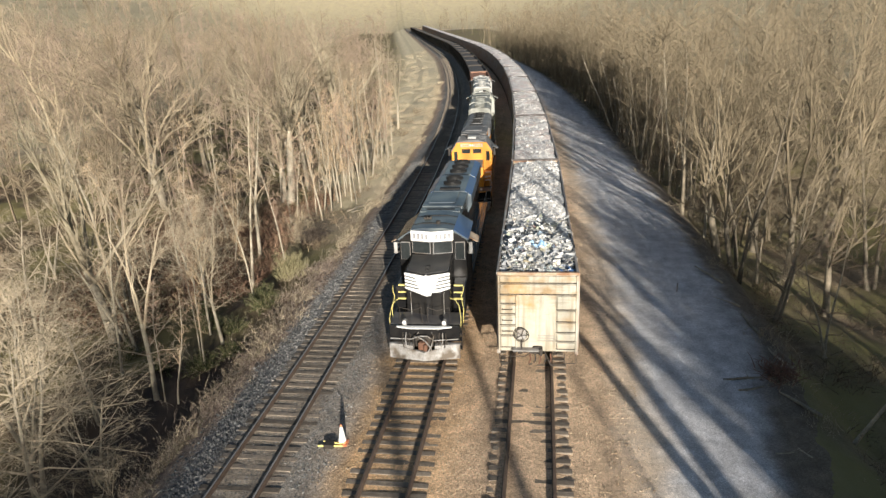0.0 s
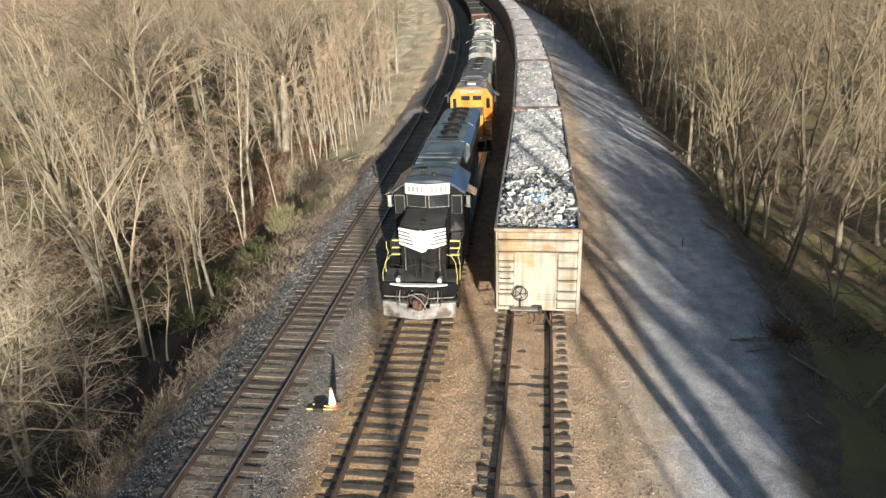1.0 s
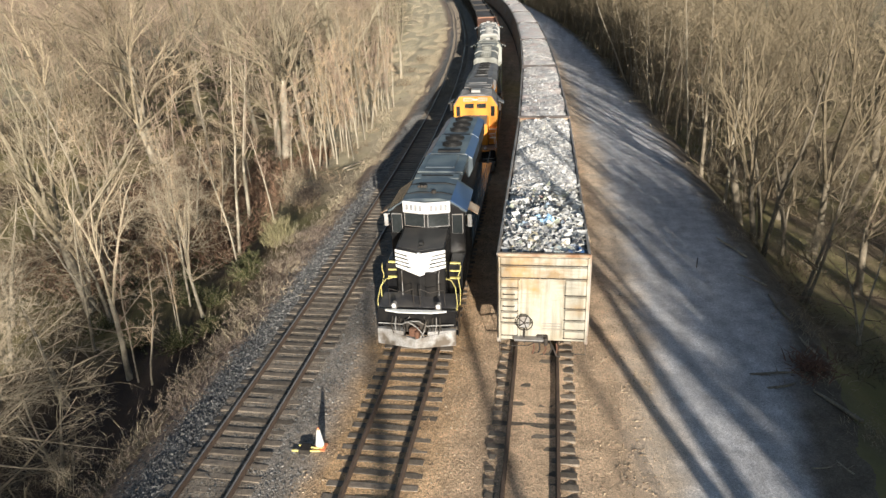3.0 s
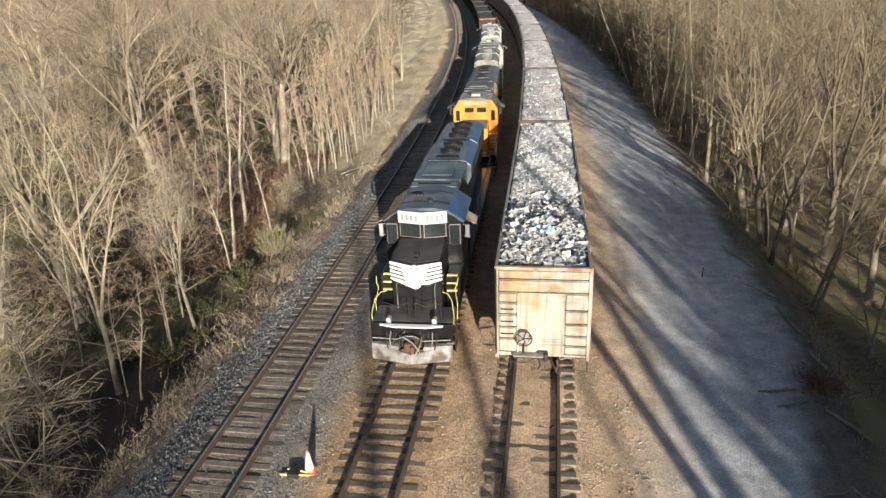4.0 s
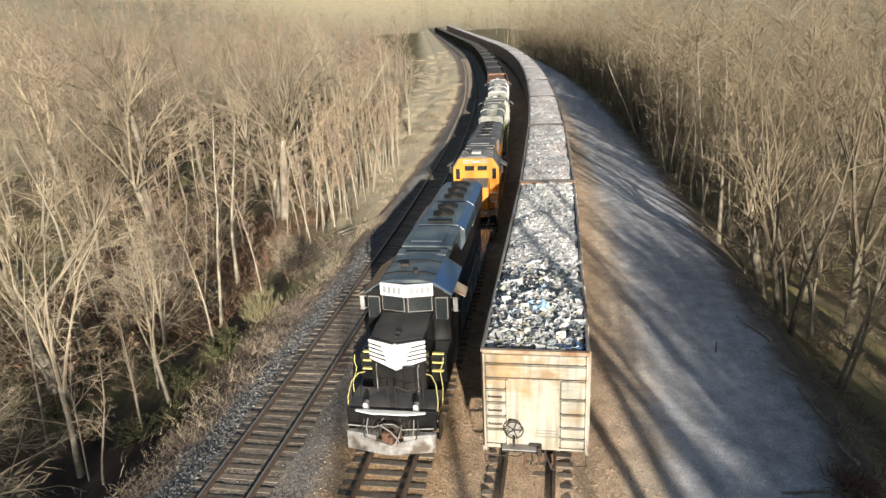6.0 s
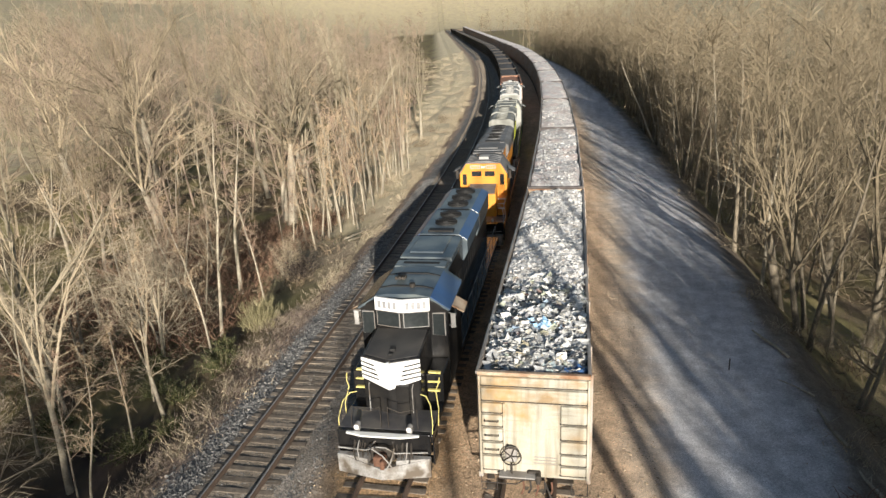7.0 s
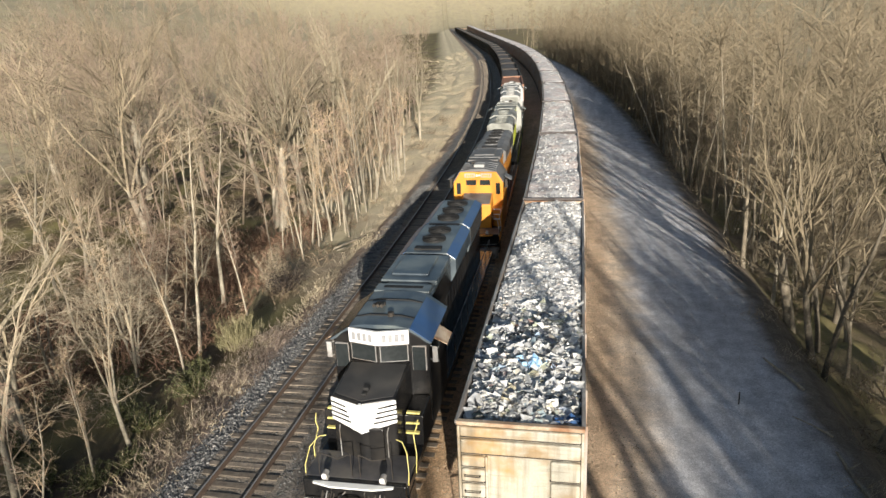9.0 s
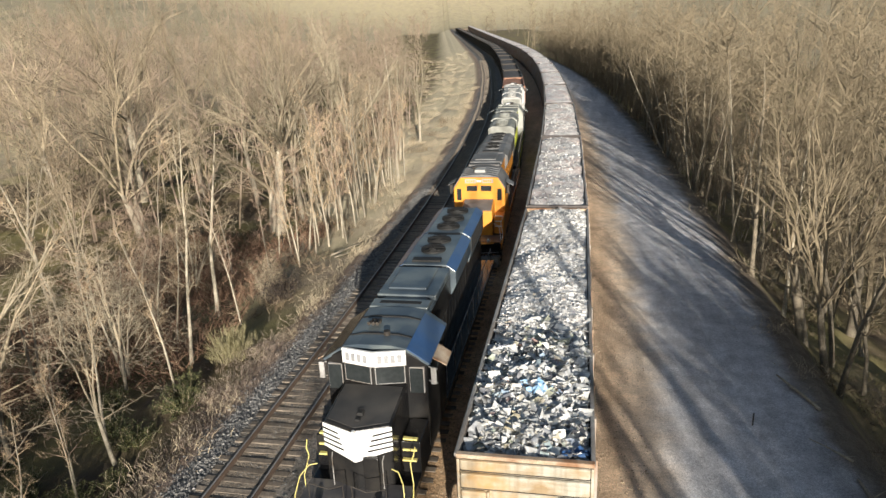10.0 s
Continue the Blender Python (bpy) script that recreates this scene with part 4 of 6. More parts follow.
black = dict(body=M_BLACK, roof=M_ROOF, front=M_BLACK, nose_top=M_NOSETOP, stripe=M_WHITE)
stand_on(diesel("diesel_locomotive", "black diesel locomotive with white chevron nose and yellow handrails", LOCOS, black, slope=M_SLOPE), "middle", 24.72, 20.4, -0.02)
orange = dict(body=M_ORANGE, roof=M_GREYROOF, front=M_ORANGE, nose_top=M_GREYROOF, stripe=M_WHITE)
stand_on(diesel("diesel_locomotive", "orange diesel locomotive with grey roof and dark windows", LOCOS, orange, False, M_ORANGE), "middle", 47.2, 20.4, 0.08)
lime = dict(body=M_OLIVEROOF, roof=M_OLIVEROOF, front=M_OLIVEROOF, nose_top=M_PALEROOF, stripe=M_WHITE)
stand_on(diesel("diesel_locomotive", "lime and grey diesel locomotive with pale dusty roof", LOCOS, lime, False, M_LIME), "middle", 69.0, 20.4, -0.1, True)
white = dict(body=M_OLIVEROOF, roof=M_PALEROOF, front=M_PALEROOF, nose_top=M_PALEROOF, stripe=M_WHITE)
stand_on(diesel("diesel_locomotive", "pale grey diesel locomotive with whitish roof", LOCOS, white, False), "middle", 90.6, 20.4, -0.1, True)


# ---------------------------------------------------------------- gondolas and their scrap
def gondola(label, m_end, m_side, L=21.0, H=4.1):
    """A high-sided gondola: front end wall at y = 0, rail tops at z = 0."""
    root = new("gondola_car")
    tagged(root, label, "gondola car", "string of loaded gondola cars")
    W = 1.52
    part("floor", boxed(-W + 0.06, W - 0.06, 0.06, L - 0.06, 0.95, 1.08), M_INNER, root)
    for s in (-1, 1):
        w = part("side_wall", boxed(s * W - 0.04, s * W + 0.04, 0.08, L - 0.08, 0.78, H - 0.1), m_side, root, "weathered ribbed steel side wall")
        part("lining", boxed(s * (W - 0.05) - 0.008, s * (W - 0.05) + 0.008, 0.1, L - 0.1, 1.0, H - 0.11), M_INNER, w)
        n = 13
        for k in range(n):
            y = 0.35 + (L - 0.7) * k / (n - 1)
            part("rib", boxed(s * (W + 0.045) - 0.04, s * (W + 0.045) + 0.04, y - 0.07, y + 0.07, 0.85, H - 0.12, 0.015), m_side, w)
        part("top_rail", boxed(s * W - 0.07, s * W + 0.03, 0.0, L, H - 0.1, H, 0.02), M_RIMGREY, root, "bent weathered top rail")
        part("side_sill", boxed(s * W - 0.07, s * W + 0.06, 0.05, L - 0.05, 0.62, 0.80, 0.02), m_side, root)
    for front in (True, False):
        y = 0.0 if front else L
        d = 1 if front else -1

        def ye(a, b):
            return (min(y + d * a, y + d * b), max(y + d * a, y + d * b))
        # later cars' ends darkened in colour so the sun does not light the gaps
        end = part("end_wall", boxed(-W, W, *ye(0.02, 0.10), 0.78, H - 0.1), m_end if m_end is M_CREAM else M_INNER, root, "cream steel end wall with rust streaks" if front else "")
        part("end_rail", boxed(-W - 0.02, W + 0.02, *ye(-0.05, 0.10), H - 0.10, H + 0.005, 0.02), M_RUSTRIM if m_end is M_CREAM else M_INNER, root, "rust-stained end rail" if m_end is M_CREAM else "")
        if front:
            # pressed bands with dark grooves between: two across the top, shorter ones down both edges
            for x0, x1, bands in ((-W + 0.07, W - 0.07, ((3.70, 3.97), (3.23, 3.62))), (-W + 0.07, -0.86, ((2.85, 3.15), (2.41, 2.77), (1.94, 2.33), (1.50, 1.86), (0.98, 1.42))),
                                  (0.74, W - 0.07, ((2.60, 3.15), (2.10, 2.52), (1.65, 2.02), (1.27, 1.57), (0.92, 1.19)))):
                for z0, z1 in bands:
                    part("corrugation", boxed(x0, x1, -0.075, 0.03, z0, z1, 0.045), m_end, end)
                    # dark strip standing in for the groove's shade
                    part("dark_line", boxed(x0 - 0.02, x1 + 0.02, -0.012, 0.03, z0 - 0.055, z0 - 0.012), M_DARKSTEEL, end)
            for k, z in enumerate((2.62, 2.16, 1.70)):
                part("handhold", pipe([(-W + 0.16, -0.08, z), (-W + 0.16, -0.16, z), (-0.98, -0.16, z), (-0.98, -0.08, z)], 0.014), M_DARKSTEEL, end)
            for x in (-W + 0.03, W - 0.03):
                part("end_post", boxed(x - 0.033, x + 0.033, -0.07, 0.03, 0.8, H - 0.11, 0.015), m_end, end)
            part("end_post", boxed(-0.85, -0.79, -0.06, 0.03, 0.85, 3.15, 0.015), m_end, end)
            part("end_panel", boxed(-0.74, 0.68, 0.004, 0.03, 0.88, 3.13, 0.01), m_end, end)
            for z in (1.24, 1.34, 1.44):
                part("dark_line", boxed(0.0, 0.66, -0.004, 0.02, z, z + 0.03), M_RIMGREY, end)
            step = part("brake_step", boxed(-0.98, 0.05, -0.30, 0.0, 0.90, 0.945, 0.012), M_RIMGREY, end, "grey steel brake step")
            for x in (-0.9, -0.03):
                part("bracket", pipe([(x, -0.27, 0.89), (x, 0.0, 0.80)], 0.02), M_DARKSTEEL, step)
            # bars for small stencilling
            part("stencil_bar", boxed(-0.02, 0.42, -0.004, 0.024, 3.24, 3.36), M_GONGREY, end)
            # brake wheel
            bm = bmesh.new()
            c = Vector((-0.62, -0.24, 1.58))
            for j in range(20):
                a, b = 6.2832 * j / 20, 6.2832 * (j + 1) / 20
                rod(bm, c + Vector((0.28 * math.cos(a), 0, 0.28 * math.sin(a))), c + Vector((0.28 * math.cos(b), 0, 0.28 * math.sin(b))), 0.02, 5)
            for j in range(5):
                a = 6.2832 * j / 5
                rod(bm, c, c + Vector((0.28 * math.cos(a), 0.03, 0.28 * math.sin(a))), 0.018, 5)
            bw = part("brake_wheel", bm, M_DARKSTEEL, root, "grey iron brake wheel")
            part("gear_case", boxed(-0.80, -0.46, -0.20, -0.03, 1.36, 1.80, 0.05), M_RIMGREY, bw)
            part("brake_chain", pipe([(-0.62, -0.12, 1.36), (-0.62, -0.12, 0.72)], 0.03), M_DARKSTEEL, bw)
            for k in range(5):
                x = -0.3 + 0.2 * k
                part("rigging", pipe([(x, -0.1, 0.72), (x + 0.03, -0.22, 0.55), (x - 0.04, -0.24, 0.36 + 0.05 * (k % 2))], 0.03), M_DARKSTEEL if k % 2 else M_RUST, root)
            part("crossover_step", boxed(-0.95, -0.1, -0.30, 0.0, 0.86, 0.89), M_DARKSTEEL, root)
            part("uncoupling_lever", pipe([(-1.5, -0.16, 0.62), (-0.5, -0.22, 0.66), (-0.15, -0.25, 0.92), (0.1, -0.25, 0.92)], 0.018), M_DARKSTEEL, root)
            part("brake_hose", pipe([(0.3, -0.2, 0.8), (0.42, -0.34, 0.6), (0.5, -0.38, 0.4), (0.62, -0.34, 0.34)], 0.03), M_DARKSTEEL, root)
            part("corner_step", pipe([(-1.5, -0.05, 0.7), (-1.5, -0.05, 0.3), (-1.05, -0.05, 0.3), (-1.05, -0.05, 0.7)], 0.015), M_DARKSTEEL, root)
            part("corner_step", pipe([(1.5, -0.05, 0.7), (1.5, -0.05, 0.3), (1.05, -0.05, 0.3), (1.05, -0.05, 0.7)], 0.015), M_DARKSTEEL, root)
    coupler_part(root, 0.15, -1, M_DARKSTEEL)
    coupler_part(root, L - 0.15, 1)
    part("centre_sill", boxed(-0.3, 0.3, 0.1, L - 0.1, 0.6, 0.97), M_DARKSTEEL, root)
    truck_part(root, 2.2, 2, 1.75, 0.42)
    truck_part(root, L - 2.2, 2, 1.75, 0.42)
    return root


def crumpled(rng, out_v, out_f, c, size, flat, crease):
    """One torn, crumpled sheet: a 3 x 3 grid bent out of its plane."""
    q = Euler((rng.gauss(0, flat), rng.gauss(0, flat), rng.uniform(0, 6.28))).to_matrix()
    sx, sy = size * rng.uniform(0.7, 1.6), size * rng.uniform(0.35, 0.95)
    o = len(out_v)
    for j in (-1, 0, 1):
        for i in (-1, 0, 1):
            p = Vector((i * sx * rng.uniform(0.7, 1.1) / 2, j * sy * rng.uniform(0.7, 1.1) / 2, crease * size * rng.uniform(-0.17, 0.17)))
            out_v.append(tuple(q @ p + c))
    for j in range(2):
        for i in range(2):
            a = o + j * 3 + i
            out_f.append((a, a + 1, a + 4, a + 3))


def scrap_load(seed, n, L=21.0, H=4.1, near=False):
    rng = random.Random(seed)

    def top(x, y):
        e = min(y, L - y)
        z = H + 0.10 - (0.16 if near else 0.26) * max(0.0, 1 - e / 1.4) - 0.15 * (abs(x) / 1.4) ** 4
        if near:
            z -= 0.05 * max(0.0, 1 - y / 8.0) + 0.12 * max(0.0, 1 - y / 0.9)
        return z + 0.16 * noise.noise((x * 0.9 + seed, y * 0.7, 0.3)) + 0.06 * noise.noise((x * 3, y * 3, seed))
    v, f = [], []
    nx, ny = 12, 80
    for j in range(ny + 1):
        for i in range(nx + 1):
            x, y = -1.42 + 2.84 * i / nx, 0.14 + (L - 0.28) * j / ny
            v.append((x, y, top(x, y) - (0.05 if near and y < 8.5 else 0.035)))
    for j in range(ny):
        for i in range(nx):
            a = j * (nx + 1) + i
            f.append((a, a + 1, a + nx + 2, a + nx + 1))
    kinds = []
    for k in range(n):
        x, y = rng.uniform(-1.38, 1.38), rng.uniform(0.2, L - 0.2)
        big = near and y < 5.3 + 2.2 * rng.random() ** 2
        if near and not big and rng.random() < 0.15:
            continue
        kinds += [0 if big or rng.random() < (0.08 if near else 0.4) else 2] * 4
        s = (rng.uniform(0.07, 0.17) if rng.random() < 0.75 else rng.uniform(0.2, 0.44)) if big else rng.uniform(0.05, 0.17)
        if rng.random() < 0.05:
            s *= 1.6
        s = min(s, (1.46 - abs(x)) * 2 + 0.1)
        crumpled(rng, v, f, Vector((x, y, top(x, y) + (rng.uniform(-0.03, 0.05) if big else rng.uniform(-0.05, -0.012)))), s, 0.36 if big else 0.3, 1.15 if big else 0.75)
    ob = mesh("scrap_load", v, f, M_SCRAP)
    ob.data.materials.append(M_FINES if near else M_FINESGREY)
    ob.data.materials.append(M_SCRAPPALE)
    ob.data.materials.append(M_NEARBED)
    ob.data.polygons.foreach_set("use_smooth", [True] * len(f))
    ob.data.polygons.foreach_set("material_index", np.array([3 if near and j < 23 else 1 for j in range(ny) for i in range(nx)] + kinds, dtype=np.int32))
    return ob


for i in range(34):
    y0 = 24.52 + 21.55 * i
    FINE[0] = i == 0
    g = gondola("cream high-sided gondola car with rust-streaked end wall" if i == 0 else "weathered high-sided gondola car loaded with shredded scrap", M_CREAM if i == 0 else M_GONGREY, M_GONGREY) if i < 2 else copy_thing(GON, Matrix())
    if i == 1:
        GON = g
    stand_on(g, "right", y0, 21.0, 0.20)
    s = scrap_load(11 + i, 14000 if i == 0 else 3000 if i < 3 else 700 if i < 8 else 120, near=i == 0)
    s.matrix_world = g.matrix_world.copy()
    tagged(s, "heap of crumpled grey and white shredded scrap metal" if i else "heap of crumpled white, grey and dark scrap with blue pieces", "scrap", "scrap loads in the gondolas", "stuff")

# crumpled tarps on the nearest load
def tarp(label, x, y, z, nx, ny, step, m, seed):
    r_ = random.Random(seed)
    v_ = [(x + step * (i - nx / 2) + r_.gauss(0, 0.03), y + 0.8 * step * (j - ny / 2) + r_.gauss(0, 0.03), z + r_.gauss(0, 0.055) + 0.05 * math.sin(i * 1.9) - 0.012 * ((i - nx / 2) ** 2 + (j - ny / 2) ** 2) ** 0.5) for j in range(ny + 1) for i in range(nx + 1)]
    w_ = nx + 1
    f_ = [(j * w_ + i, j * w_ + i + 1, j * w_ + i + w_ + 1, j * w_ + i + w_) for j in range(ny) for i in range(nx) if not (i in (0, nx - 1) and j in (0, 1, ny - 1))]
    ob = mesh("plastic_tarp", v_, f_, m)
    return tagged(ob, label, "tarp")


tarp("crumpled light blue plastic tarp lying on the scrap", 0.24, 27.45, 4.32, 7, 7, 0.115, M_BLUE, 77)
tarp("dark blue plastic sheet in the corner of the load", 1.28, 24.98, 4.06, 6, 5, 0.12, M_SLOPE, 78)


# ---------------------------------------------------------------- freight cars behind the locomotives
def hopper(label, m_side, m_load):
    root = new("hopper_car")
    tagged(root, label, "hopper car", "freight cars behind the locomotives")
    L, W, H = 15.5, 1.5, 3.7
    for s in (-1, 1):
        w = part("side_wall", boxed(s * W - 0.05, s * W + 0.05, 0.1, L - 0.1, 1.3, H), m_side, root)
        for k in range(10):
            y = 0.6 + (L - 1.2) * k / 9
            part("rib", boxed(s * (W + 0.08) - 0.05, s * (W + 0.08) + 0.05, y - 0.06, y + 0.06, 1.3, H - 0.05), m_side, w)
        part("top_rail", boxed(s * W - 0.08, s * W + 0.1, 0, L, H - 0.02, H + 0.08, 0.02), m_side, root)
    for y in (0.1, L - 0.2):
        part("end_wall", boxed(-W + 0.05, W - 0.05, y, y + 0.1, 1.3, H), m_side, root)
    part("underframe", boxed(-1.3, 1.3, 0.1, L - 0.1, 0.9, 1.3, 0.04), M_DARKSTEEL, root)
    v = [(-1.44 + 2.88 * i / 8, 0.22 + (L - 0.44) * j / 30, H - 0.3 + 0.18 * math.sin(3.14 * i / 8) + 0.1 * noise.noise((i * 0.5, j * 0.5, 1.0))) for j in range(31) for i in range(9)]
    mesh("load", v, [(j * 9 + i, j * 9 + i + 1, j * 9 + i + 10, j * 9 + i + 9) for j in range(30) for i in range(8)], m_load, root)
    truck_part(root, 1.9, 2, 1.75, 0.42)
    truck_part(root, L - 1.9, 2, 1.75, 0.42)
    coupler_part(root, -0.3, -1)
    coupler_part(root, L + 0.3, 1)
    return root


FINE[0] = False
stand_on(hopper("rust-brown open hopper car with brown load", M_BROWN, M_BROWN), "middle", 111.8, 15.5, -0.1)
HOP = hopper("dark grey open hopper car with dark load", M_DARKSTEEL, M_COAL)
stand_on(HOP, "middle", 128.3, 15.5, -0.1)
for i in range(1, 34):
    stand_on(copy_thing(HOP, Matrix()), "middle", 128.3 + 16.5 * i, 15.5, -0.1)


FINE[0] = True


# ---------------------------------------------------------------- bare winter trees
def tube(v, f, pts, radii, n):
    """A tapering tube along points, open at its ends."""
    o = len(v)
    for k, p in enumerate(pts):
        d = (pts[min(k + 1, len(pts) - 1)] - pts[max(k - 1, 0)]).normalized()
        a = d.cross(Vector((0.31, 0.77, 0.55))).normalized()
        b = d.cross(a)
        for j in range(n):
            t = 6.2832 * j / n
            v.append(tuple(p + (a * math.cos(t) + b * math.sin(t)) * radii[k]))
    for k in range(len(pts) - 1):
        for j in range(n):
            f.append((o + k * n + j, o + k * n + (j + 1) % n, o + (k + 1) * n + (j + 1) % n, o + (k + 1) * n + j))


def spike(v, f, a, b, r):
    """A fine twig, drawn to a point."""
    o = len(v)
    d = (b - a).normalized()
    s = d.cross(Vector((0.2 + d.y, 0.5 - d.x, 0.8 - 1.3 * d.z))).normalized() * r * 1.25
    v.extend((tuple(a + s), tuple(a - s), tuple(b)))
    f.append((o, o + 1, o + 2))


def sprig(v, f, a, d, length, r, rng):
    """A long fine twig with a bend in it."""
    o = len(v)
    m_ = a + d * length * 0.5
    e = m_ + (d + Vector((rng.gauss(0, 0.25), rng.gauss(0, 0.25), rng.gauss(0.1, 0.22)))).normalized() * length * 0.5
    s = d.cross(Vector((0.2 + d.y, 0.5 - d.x, 0.8 - 1.3 * d.z))).normalized() * r
    v.extend((tuple(a + s), tuple(a - s), tuple(m_ - s * 0.7), tuple(m_ + s * 0.7), tuple(e)))
    f.append((o, o + 1, o + 2, o + 3))
    f.append((o + 3, o + 2, o + 4))


def wander(rng, p, d, length, n, bendy, lift):
    pts = [p.copy()]
    d = d.normalized()
    for k in range(n):
        d = (d + Vector((rng.gauss(0, bendy), rng.gauss(0, bendy), rng.gauss(0, bendy) + lift))).normalized()
        pts.append(pts[-1] + d * (length / n))
    return pts


def side_dir(rng, d, spread):
    a = d.cross(Vector((rng.gauss(0, 1), rng.gauss(0, 1), rng.gauss(0, 1)))).normalized()
    return (d * math.cos(spread) + a * math.sin(spread)).normalized()


def limb(rng, out, p, d, length, r, level, spec):
    v, f = out["crown"]
    n = (4, 3, 2, 2)[level]
    pts = wander(rng, p, d, length, n, spec["bendy"], spec["lift"])
    radii = [r * (1 - 0.78 * k / n) for k in range(n + 1)]
    tube(v, f, pts, radii, (5, 3, 3, 3)[level])
    kids = spec["kids"][level]
    for k in range(kids):
        t = rng.uniform(0.22, 1.0)
        i = min(n - 1, int(t * n))
        q = pts[i].lerp(pts[i + 1], t * n - i)
        dd = side_dir(rng, pts[i + 1] - pts[i] if (pts[i + 1] - pts[i]).length else d, rng.uniform(*spec.get("spread", (0.4, 0.9))))
        ll = length * rng.uniform(*spec.get("len", (0.32, 0.6))) * (1.15 - 0.5 * t)
        if level + 1 < spec["levels"]:
            limb(rng, out, q, dd.normalized(), ll, max(0.008, radii[i] * 0.5), level + 1, spec)
        else:
            sprig(v, f, q, dd.normalized(), max(spec.get("fine", 0.3), ll) * rng.uniform(0.7, 1.3), spec["twig"], rng)


def make_tree(seed, h, r, spec, stems=1, lean=0.06, clear=0.3, m_trunk=None, m_crown=None, label="", category="tree", name="bare_tree"):
    rng = random.Random(seed)
    out = {"trunk": ([], []), "crown": ([], [])}
    for s in range(stems):
        a = rng.uniform(0, 6.28)
        k = lean if stems == 1 else rng.uniform(0.12, 0.42)
        d = Vector((math.cos(a) * k, math.sin(a) * k, 1)).normalized()
        hh = h * (rng.uniform(0.7, 1.0) if stems > 1 else 1.0)
        rr = r * (rng.uniform(0.6, 1.0) if stems > 1 else 1.0)
        if spec.get("leaders"):
            # a short bole that forks into several upswept leaders
            hf = hh * rng.uniform(0.26, 0.4)
            pts = wander(rng, Vector((0, 0, -0.35)), d, hf + 0.35, 4, spec["bendy"] * 0.4, 0.02)
            tube(*out["trunk"], pts, [rr * 1.3, rr, rr * 0.92, rr * 0.84, rr * spec.get("stout", (0, 0.78))[1]], 8)
            a0 = rng.uniform(0, 6.28)
            for k2 in range(spec["leaders"]):
                az = a0 + 6.28 * k2 / spec["leaders"] + rng.uniform(-0.5, 0.5)
                up = rng.uniform(*spec.get("rise", (0.9, 1.4))) if k2 else 1.45
                dd = Vector((math.cos(az) * math.cos(up), math.sin(az) * math.cos(up), math.sin(up)))
                start = pts[-1] - (pts[-1] - pts[-2]) * (0.15 + 0.6 * rng.random() if k2 else 0.15)
                limb(rng, out, start, dd, (hh - hf) * rng.uniform(0.75, 1.05), rr * rng.uniform(*spec.get("stout", (0.42, 0.62))), 0, spec)
            for k2 in range(3):
                q = pts[2].lerp(pts[4], rng.random())
                az, up = rng.uniform(0, 6.28), rng.uniform(0.2, 0.8)
                limb(rng, out, q, Vector((math.cos(az) * math.cos(up), math.sin(az) * math.cos(up), math.sin(up))), hh * rng.uniform(0.15, 0.3), rr * 0.28, 1, spec)
            continue
        n = 9
        pts = wander(rng, Vector((rng.uniform(-0.2, 0.2) * (stems > 1), rng.uniform(-0.2, 0.2) * (stems > 1), -0.35)), d, hh + 0.35, n, spec["bendy"] * 0.45, 0.02)
        radii = [rr * (1.25 if k2 == 0 else 1.0) * (1 - 0.86 * (k2 / n) ** 1.1) for k2 in range(n + 1)]
        tube(*out["trunk"], pts, radii, 8 if r > 0.12 else 6)
        for k2 in range(spec["limbs"]):
            t = clear + (1 - clear) * (k2 + rng.random()) / spec["limbs"]
            t = min(t, 0.995)
            i = min(n - 1, int(t * n))
            q = pts[i].lerp(pts[i + 1], t * n - i)
            up = rng.uniform(*spec["up"])
            az = rng.uniform(0, 6.28)
            dd = Vector((math.cos(az) * math.cos(up), math.sin(az) * math.cos(up), math.sin(up)))
            limb(rng, out, q, dd, spec["reach"] * hh * rng.uniform(0.6, 1.15) * (1.1 - 0.55 * t), max(0.016, radii[i] * rng.uniform(0.4, 0.62)), 0, spec)
    root = new(name)
    tagged(root, label, category, "bare trees beside the line")
    mesh("trunk", *out["trunk"], m_trunk or M_BARK, root, smooth=True)
    mesh("crown", *out["crown"], m_crown or M_TWIG, root)
    return root


TALL = dict(bendy=0.12, lift=0.045, kids=(8, 5, 4, 0), levels=3, leaders=4, limbs=11, up=(0.35, 1.05), reach=0.36, twig=0.0075, fine=0.5, spread=(0.35, 0.85))
SLIM = dict(bendy=0.12, lift=0.04, kids=(6, 4, 3, 0), levels=3, limbs=11, up=(0.35, 1.05), reach=0.36, twig=0.0075, fine=0.5, spread=(0.35, 0.85))
POLE = dict(bendy=0.10, lift=0.08, kids=(4, 4, 0, 0), levels=2, limbs=15, up=(0.6, 1.2), reach=0.17, twig=0.009, fine=0.45, spread=(0.3, 0.7))
ARCH = dict(bendy=0.14, lift=0.012, kids=(6, 4, 3, 0), levels=3, limbs=6, up=(0.1, 0.85), reach=0.6, twig=0.006, len=(0.4, 0.75), fine=0.7, spread=(0.3, 0.75))
BIG = dict(bendy=0.12, lift=0.05, kids=(3, 2, 0, 0), levels=2, limbs=7, up=(0.4, 1.1), reach=0.17, twig=0.016)
SCRUB = dict(bendy=0.16, lift=0.04, kids=(4, 3, 0, 0), levels=2, limbs=6, up=(0.3, 1.1), reach=0.5, twig=0.006, len=(0.45, 0.8), fine=0.6, spread=(0.25, 0.65))
FAN = dict(bendy=0.10, lift=0.0, kids=(7, 5, 0, 0), levels=2, limbs=11, up=(0.05, 0.95), reach=0.72, twig=0.007, len=(0.3, 0.6), fine=0.7, spread=(0.35, 0.8))
